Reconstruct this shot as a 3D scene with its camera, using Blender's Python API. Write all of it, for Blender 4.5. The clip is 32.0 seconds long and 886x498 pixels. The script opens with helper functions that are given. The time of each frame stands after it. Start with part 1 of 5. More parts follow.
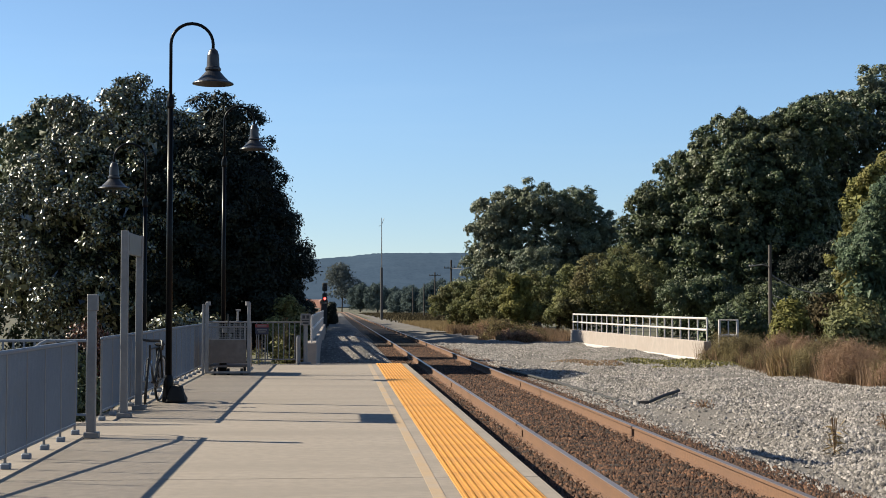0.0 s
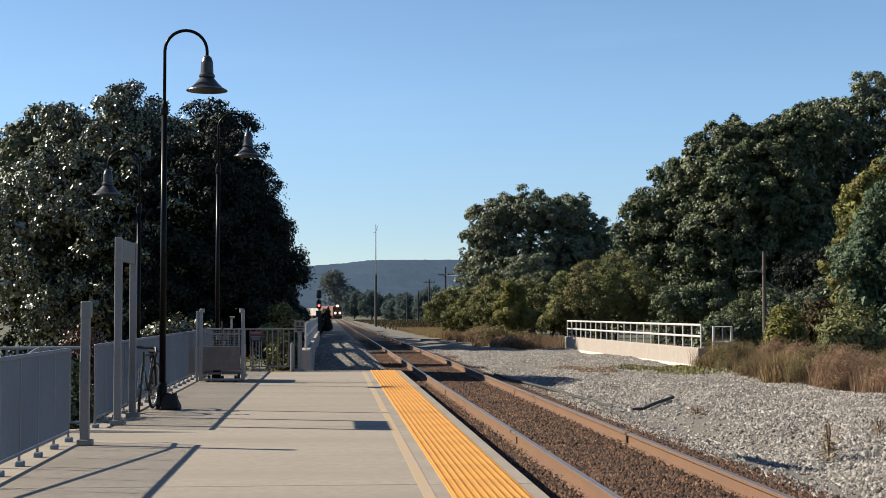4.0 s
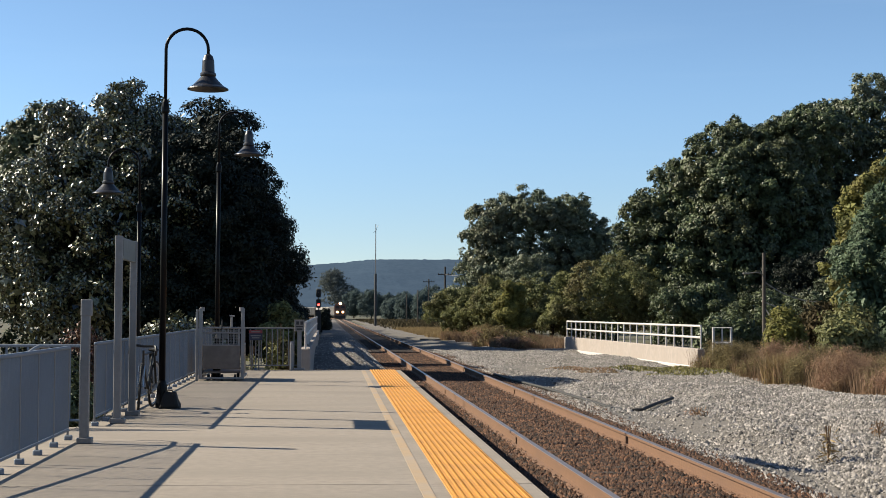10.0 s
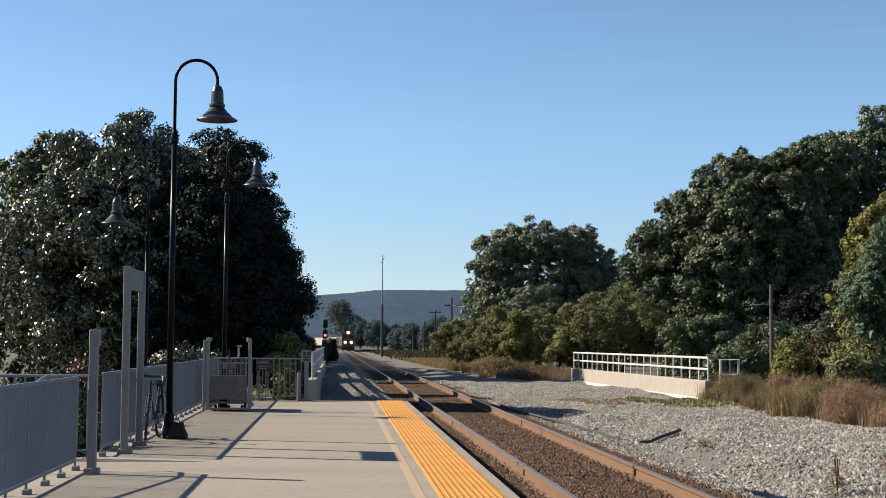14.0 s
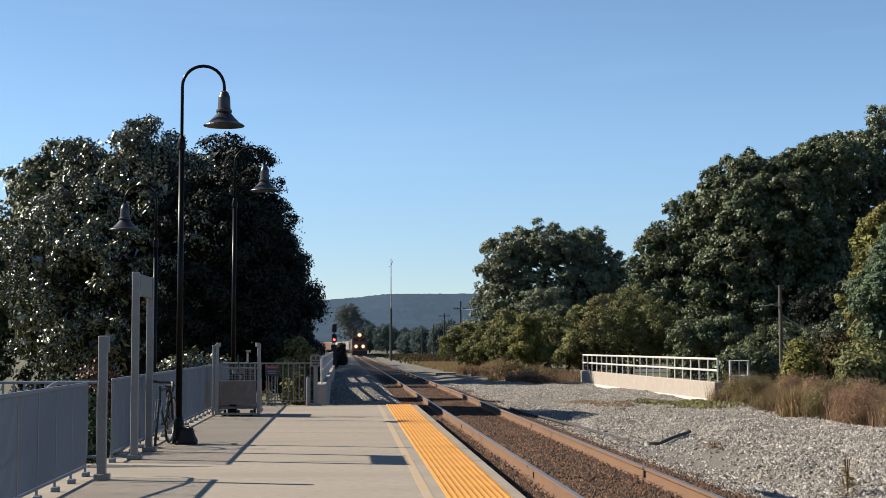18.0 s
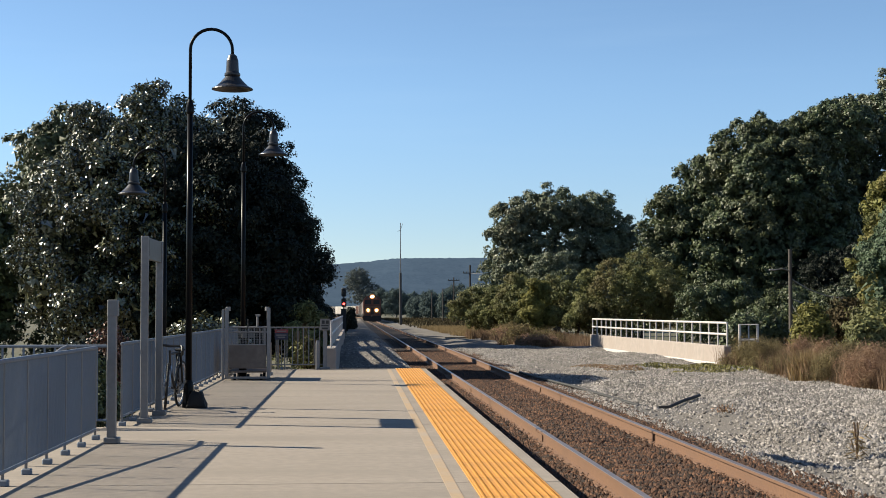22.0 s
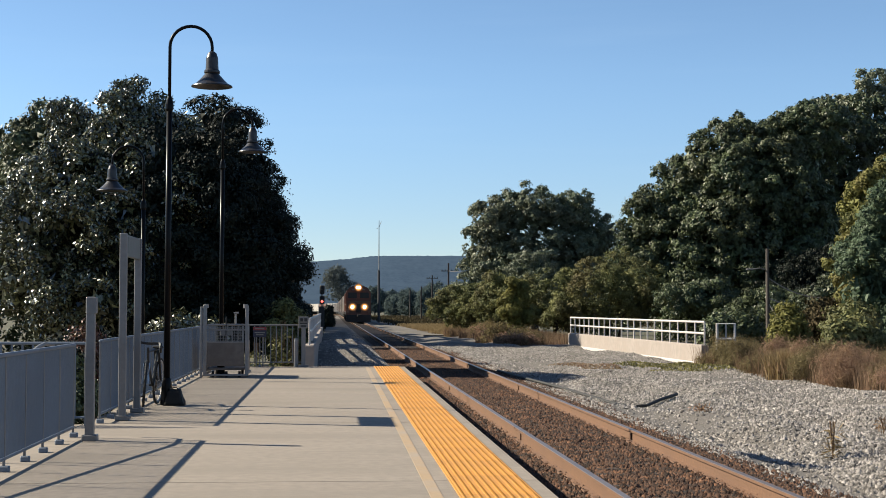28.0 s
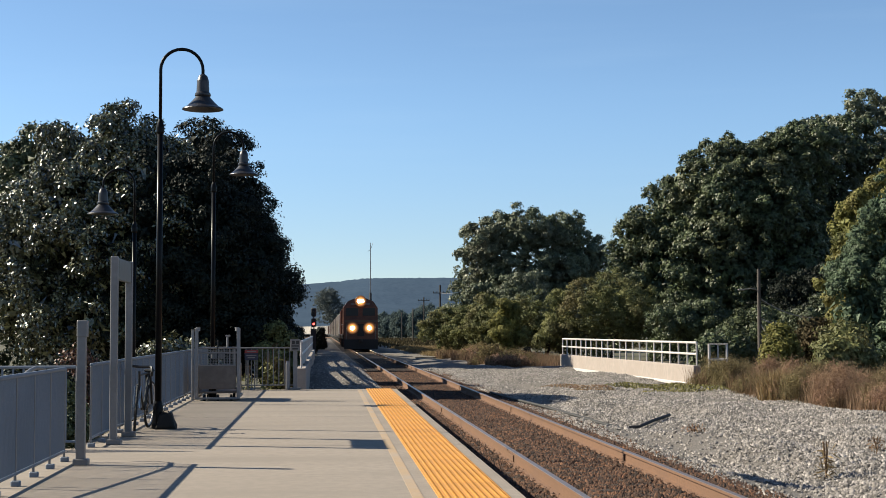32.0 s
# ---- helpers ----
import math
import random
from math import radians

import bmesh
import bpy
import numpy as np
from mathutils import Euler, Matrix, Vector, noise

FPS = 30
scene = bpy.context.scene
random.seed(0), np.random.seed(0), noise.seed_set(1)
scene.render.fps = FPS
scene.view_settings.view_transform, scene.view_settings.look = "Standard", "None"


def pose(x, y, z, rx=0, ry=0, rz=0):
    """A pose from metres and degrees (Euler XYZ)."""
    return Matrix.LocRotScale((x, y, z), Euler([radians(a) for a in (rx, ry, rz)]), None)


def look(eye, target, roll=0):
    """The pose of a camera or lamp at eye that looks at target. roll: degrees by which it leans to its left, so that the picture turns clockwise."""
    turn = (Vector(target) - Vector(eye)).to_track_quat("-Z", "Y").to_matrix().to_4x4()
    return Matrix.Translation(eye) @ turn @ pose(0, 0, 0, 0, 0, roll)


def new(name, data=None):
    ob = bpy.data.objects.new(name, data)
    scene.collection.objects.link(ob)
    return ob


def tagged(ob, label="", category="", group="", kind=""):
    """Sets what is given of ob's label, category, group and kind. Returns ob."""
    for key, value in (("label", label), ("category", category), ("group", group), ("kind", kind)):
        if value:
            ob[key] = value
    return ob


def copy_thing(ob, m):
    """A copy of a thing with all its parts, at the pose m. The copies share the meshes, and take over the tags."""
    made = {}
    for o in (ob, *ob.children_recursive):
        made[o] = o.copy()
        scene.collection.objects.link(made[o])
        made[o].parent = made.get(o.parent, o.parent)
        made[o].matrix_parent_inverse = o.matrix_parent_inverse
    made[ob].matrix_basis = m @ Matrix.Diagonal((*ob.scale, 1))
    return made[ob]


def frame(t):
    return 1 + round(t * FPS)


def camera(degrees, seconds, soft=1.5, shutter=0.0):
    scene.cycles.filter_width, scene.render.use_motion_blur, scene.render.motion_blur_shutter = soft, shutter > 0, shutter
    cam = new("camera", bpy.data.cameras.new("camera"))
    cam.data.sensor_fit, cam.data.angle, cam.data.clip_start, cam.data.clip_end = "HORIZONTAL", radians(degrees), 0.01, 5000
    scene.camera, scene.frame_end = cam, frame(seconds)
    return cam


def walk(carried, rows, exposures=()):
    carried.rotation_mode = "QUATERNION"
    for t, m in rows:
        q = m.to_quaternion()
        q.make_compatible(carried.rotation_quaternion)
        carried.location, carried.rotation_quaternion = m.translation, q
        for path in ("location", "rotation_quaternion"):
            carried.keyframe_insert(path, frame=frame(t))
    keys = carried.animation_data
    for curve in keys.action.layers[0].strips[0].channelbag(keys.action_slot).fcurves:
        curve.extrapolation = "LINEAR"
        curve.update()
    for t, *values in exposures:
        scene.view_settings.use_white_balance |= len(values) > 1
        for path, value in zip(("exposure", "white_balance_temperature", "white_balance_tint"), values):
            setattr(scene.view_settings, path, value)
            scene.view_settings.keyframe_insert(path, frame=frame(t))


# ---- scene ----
from itertools import product
from math import sin, cos, pi, atan2, hypot

# ---- camera: held by hand, standing on the platform ----
EYE_ROWS = [
    # seconds, place, tilt, heading, lean
    (0, -0.000, -0.000, 1.420, 92.233, -4.279, -0.000),
    (0.5, -0.004, -0.013, 1.421, 92.474, -4.381, 0.049),
    (1, -0.001, 0.000, 1.418, 92.631, -4.482, 0.081),
    (1.5, -0.004, -0.013, 1.421, 92.682, -4.608, 0.134),
    (2, -0.005, -0.008, 1.424, 92.680, -4.651, 0.089),
    (2.5, -0.002, -0.010, 1.420, 92.644, -4.618, -0.005),
    (3, -0.001, -0.007, 1.424, 92.561, -4.585, -0.011),
    (3.5, 0.002, 0.007, 1.418, 92.503, -4.529, -0.081),
    (5.5, -0.004, 0.003, 1.422, 92.515, -4.346, 0.128),
    (6, -0.001, -0.013, 1.420, 92.505, -4.324, 0.161),
    (6.5, -0.003, 0.009, 1.420, 92.459, -4.379, 0.219),
    (7, 0.002, 0.003, 1.421, 92.379, -4.443, 0.271),
    (7.5, -0.001, 0.007, 1.419, 92.321, -4.550, 0.339),
    (8, -0.003, 0.026, 1.417, 92.356, -4.613, 0.327),
    (8.5, -0.011, 0.017, 1.420, 92.433, -4.651, 0.344),
    (9, -0.004, 0.020, 1.421, 92.508, -4.636, 0.293),
    (9.5, -0.004, 0.005, 1.417, 92.507, -4.614, 0.261),
    (10, -0.007, 0.015, 1.419, 92.494, -4.517, 0.220),
    (10.5, -0.002, 0.026, 1.419, 92.527, -4.351, 0.229),
    (11, -0.010, 0.015, 1.418, 92.661, -4.262, 0.268),
    (11.5, -0.007, 0.001, 1.420, 92.857, -4.193, 0.340),
    (12, -0.012, -0.002, 1.422, 93.073, -4.159, 0.423),
    (12.5, -0.015, 0.025, 1.418, 93.273, -4.184, 0.442),
    (13, -0.024, 0.001, 1.421, 93.422, -4.228, 0.459),
    (13.5, -0.025, -0.008, 1.419, 93.592, -4.232, 0.437),
    (14, -0.025, 0.004, 1.424, 93.709, -4.245, 0.396),
    (14.5, -0.018, -0.012, 1.422, 93.801, -4.210, 0.315),
    (16.5, -0.025, -0.002, 1.422, 93.982, -4.089, 0.085),
    (17, -0.025, -0.004, 1.422, 93.953, -4.041, 0.084),
    (17.5, -0.023, -0.023, 1.424, 93.903, -3.966, 0.003),
    (18, -0.017, -0.009, 1.422, 93.846, -3.914, -0.082),
    (18.5, -0.025, 0.003, 1.424, 93.705, -3.914, -0.072),
    (19, -0.014, 0.002, 1.419, 93.455, -3.912, -0.135),
    (19.5, -0.020, 0.018, 1.428, 93.059, -3.911, -0.117),
    (20, -0.016, 0.019, 1.420, 92.647, -3.860, -0.169),
    (20.5, -0.016, 0.005, 1.420, 92.305, -3.781, -0.159),
    (21, -0.018, 0.026, 1.417, 92.165, -3.668, -0.225),
    (21.5, -0.007, 0.027, 1.422, 92.245, -3.554, -0.196),
    (22, -0.010, 0.033, 1.416, 92.434, -3.537, -0.111),
    (22.5, -0.016, 0.012, 1.416, 92.612, -3.566, -0.012),
    (23, -0.022, 0.031, 1.423, 92.628, -3.607, 0.137),
    (23.5, -0.019, 0.030, 1.417, 92.545, -3.700, 0.155),
    (24, -0.018, 0.012, 1.419, 92.390, -3.847, 0.218),
    (24.5, -0.023, 0.002, 1.422, 92.250, -4.052, 0.248),
    (25, -0.024, 0.027, 1.419, 92.185, -4.216, 0.221),
    (25.5, -0.017, 0.021, 1.420, 92.139, -4.322, 0.148),
    (27.5, -0.016, 0.037, 1.413, 92.204, -4.341, 0.012),
    (28, -0.021, 0.002, 1.424, 92.349, -4.390, 0.111),
    (28.5, -0.027, 0.024, 1.424, 92.535, -4.451, 0.171),
    (29, -0.034, 0.018, 1.426, 92.706, -4.532, 0.265),
    (29.5, -0.031, 0.025, 1.423, 92.832, -4.657, 0.240),
    (30, -0.032, 0.009, 1.421, 92.905, -4.764, 0.206),
    (30.5, -0.034, 0.005, 1.425, 92.909, -4.844, 0.148),
    (31, -0.028, 0.020, 1.426, 92.912, -4.894, 0.011),
    (31.5, -0.024, 0.033, 1.426, 93.020, -4.858, -0.078),
    (32, -0.023, 0.021, 1.420, 93.219, -4.730, -0.186),
]
cam = camera(34.05, 32.0, soft=0.6)
walk(cam, [(t, pose(x, y, z, rx, 0, rz) @ pose(0, 0, 0, 0, 0, roll)) for t, x, y, z, rx, rz, roll in EYE_ROWS],
     exposures=[(0.0, 1.18, 6400, 3), (32.0, 1.18, 6400, 3)])

# ---- sky, sun, exposure ----
SUN_EL, SUN_AZ = radians(33.4), radians(72.0)        # height; turned from straight ahead towards the left
TO_SUN = Vector((-sin(SUN_AZ) * cos(SUN_EL), cos(SUN_AZ) * cos(SUN_EL), sin(SUN_EL)))
world = bpy.data.worlds.new("sky")
scene.world = world
world.use_nodes = True
wt = world.node_tree
sky = wt.nodes.new("ShaderNodeTexSky")
sky.sky_type, sky.sun_disc = "NISHITA", False
sky.sun_elevation, sky.sun_rotation = SUN_EL, -SUN_AZ
sky.altitude, sky.air_density, sky.dust_density, sky.ozone_density = 100, 0.66, 0.06, 2.0
bg = wt.nodes["Background"]
bg.inputs["Strength"].default_value = 0.0733
# thin high cloud, faint and drawn out level
wc, wm, wn, wr, wx = (wt.nodes.new("ShaderNode" + k) for k in ("TexCoord", "Mapping", "TexNoise", "MapRange", "Mix"))
wm.inputs["Scale"].default_value = (2.2, 2.2, 30.0)
wn.inputs["Scale"].default_value, wn.inputs["Detail"].default_value = 1.6, 5.0
wr.inputs[1].default_value, wr.inputs[2].default_value, wr.inputs[4].default_value = 0.55, 0.80, 0.05
wx.data_type = "RGBA"
wx.inputs[7].default_value = (4.4, 5.4, 6.6, 1)
wt.links.new(wc.outputs["Generated"], wm.inputs["Vector"])
wt.links.new(wm.outputs[0], wn.inputs["Vector"])
wt.links.new(wn.outputs[0], wr.inputs[0])
wt.links.new(wr.outputs[0], wx.inputs[0])
wt.links.new(sky.outputs[0], wx.inputs[6])
# low haze takes the glare out of the horizon
ws, wh, wg = (wt.nodes.new("ShaderNode" + k) for k in ("SeparateXYZ", "MapRange", "Mix"))
wg.data_type, wg.blend_type = "RGBA", "MULTIPLY"
wh.interpolation_type = "SMOOTHSTEP"
wh.inputs[1].default_value, wh.inputs[2].default_value, wh.inputs[3].default_value, wh.inputs[4].default_value = 0.0, 0.17, 1.0, 0.0
wg.inputs[7].default_value = (0.76, 0.70, 0.70, 1)
wt.links.new(wc.outputs["Generated"], ws.inputs[0])
wt.links.new(ws.outputs["Z"], wh.inputs[0])
wt.links.new(wh.outputs[0], wg.inputs[0])
wt.links.new(wx.outputs[2], wg.inputs[6])
wt.links.new(wg.outputs[2], bg.inputs["Color"])
lamp = bpy.data.lights.new("sun", "SUN")
lamp.energy, lamp.angle, lamp.color = 5.0, radians(0.53), (1.0, 0.87, 0.70)
sun = new("sun", lamp)
sun.matrix_world = look(TO_SUN * 100, (0, 0, 0))


# ---- materials ----
TONE = (0.655, 0.625, 0.645)        # one factor over all paints and stones, to sit with the sun and the exposure


def mat(name, c1, c2=None, rough=0.8, scale=6.0, metal=0.0, bump=0.0, bscale=60.0, c3=None, big=0.6, spec=0.5, rnd=0.0, island=0.0, trans=0.0, coords="Object", drawn=None):
    """Two or three colours mixed by a coarse and a fine noise, with bump; rnd and island vary the value by object or by piece."""
    c1, c2, c3 = (tuple(v * k for v, k in zip(c, TONE)) if c else None for c in (c1, c2, c3))
    m = bpy.data.materials.new(name)
    m.use_nodes = True
    nt = m.node_tree
    n, link = nt.nodes, nt.links.new
    p = n["Principled BSDF"]
    p.inputs["Roughness"].default_value, p.inputs["Metallic"].default_value = rough, metal
    p.inputs["Specular IOR Level"].default_value = spec
    tc = n.new("ShaderNodeTexCoord")
    c2 = c2 or tuple(v * 0.75 for v in c1)
    fine, coarse = n.new("ShaderNodeTexNoise"), n.new("ShaderNodeTexNoise")
    for tex, s, d in ((fine, scale, 6), (coarse, big, 4)):
        tex.inputs["Scale"].default_value, tex.inputs["Detail"].default_value = s, d
        link(tc.outputs[coords], tex.inputs["Vector"])
    if drawn:
        mp = n.new("ShaderNodeMapping")
        mp.inputs["Scale"].default_value = drawn
        link(tc.outputs[coords], mp.inputs["Vector"])
        link(mp.outputs[0], coarse.inputs["Vector"])
    r1 = n.new("ShaderNodeValToRGB")
    r1.color_ramp.elements[0].position, r1.color_ramp.elements[1].position = 0.35, 0.65
    r1.color_ramp.elements[0].color, r1.color_ramp.elements[1].color = (*c1, 1), (*c2, 1)
    link(fine.outputs[0], r1.inputs[0])
    col = r1.outputs[0]
    c3 = c3 or tuple((a + b) * 0.42 for a, b in zip(c1, c2))
    mix = n.new("ShaderNodeMix")
    mix.data_type = "RGBA"
    r2 = n.new("ShaderNodeMapRange")
    r2.inputs[1].default_value, r2.inputs[2].default_value = 0.42, 0.72
    link(coarse.outputs[0], r2.inputs[0])
    link(r2.outputs[0], mix.inputs[0])
    link(col, mix.inputs[6])
    mix.inputs[7].default_value = (*c3, 1)
    col = mix.outputs[2]
    for amount, node, sock in ((rnd, "ShaderNodeObjectInfo", "Random"), (island, "ShaderNodeNewGeometry", "Random Per Island")):
        if amount:
            src = n.new(node)
            rr = n.new("ShaderNodeMapRange")
            rr.inputs[3].default_value, rr.inputs[4].default_value = 1 - amount, 1 + amount
            link(src.outputs[sock], rr.inputs[0])
            hsv = n.new("ShaderNodeHueSaturation")
            link(rr.outputs[0], hsv.inputs["Value"])
            link(col, hsv.inputs["Color"])
            col = hsv.outputs[0]
    link(col, p.inputs["Base Color"])
    if bump:
        bt, bn = n.new("ShaderNodeTexNoise"), n.new("ShaderNodeBump")
        bt.inputs["Scale"].default_value, bt.inputs["Detail"].default_value = bscale, 5
        bn.inputs["Strength"].default_value, bn.inputs["Distance"].default_value = bump, 0.02
        link(tc.outputs[coords], bt.inputs["Vector"])
        link(bt.outputs[0], bn.inputs["Height"])
        link(bn.outputs[0], p.inputs["Normal"])
    if trans:
        tl, ms = n.new("ShaderNodeBsdfTranslucent"), n.new("ShaderNodeMixShader")
        ms.inputs[0].default_value = trans
        link(col, tl.inputs["Color"])
        link(p.outputs[0], ms.inputs[1])
        link(tl.outputs[0], ms.inputs[2])
        link(ms.outputs[0], n["Material Output"].inputs[0])
    return m


def glow(name, colour, strength):
    m = bpy.data.materials.new(name)
    m.use_nodes = True
    p = m.node_tree.nodes["Principled BSDF"]
    p.inputs["Base Color"].default_value = (*colour, 1)
    p.inputs["Emission Color"].default_value = (*colour, 1)
    p.inputs["Emission Strength"].default_value = strength
    return m


def lamp_halo(name, reach, strength):
    """A disc that glows to imitate a lamp's glare, fading to the painted rim."""
    m = glow(name, (1.0, 0.38, 0.10), 1.0)
    n, link = m.node_tree.nodes, m.node_tree.links.new
    p = n["Principled BSDF"]
    p.inputs["Base Color"].default_value = (0.10, 0.045, 0.025, 1)
    tc, ln, mr, pw = (n.new("ShaderNode" + k) for k in ("TexCoord", "VectorMath", "MapRange", "Math"))
    ln.operation, pw.operation = "LENGTH", "POWER"
    mr.inputs[1].default_value, mr.inputs[2].default_value, mr.inputs[3].default_value, mr.inputs[4].default_value = 0.12, reach, strength ** 0.4, 0.0
    pw.inputs[1].default_value = 2.5
    link(tc.outputs["Object"], ln.inputs[0])
    link(ln.outputs["Value"], mr.inputs[0])
    link(mr.outputs[0], pw.inputs[0])
    link(pw.outputs[0], p.inputs["Emission Strength"])
    return m


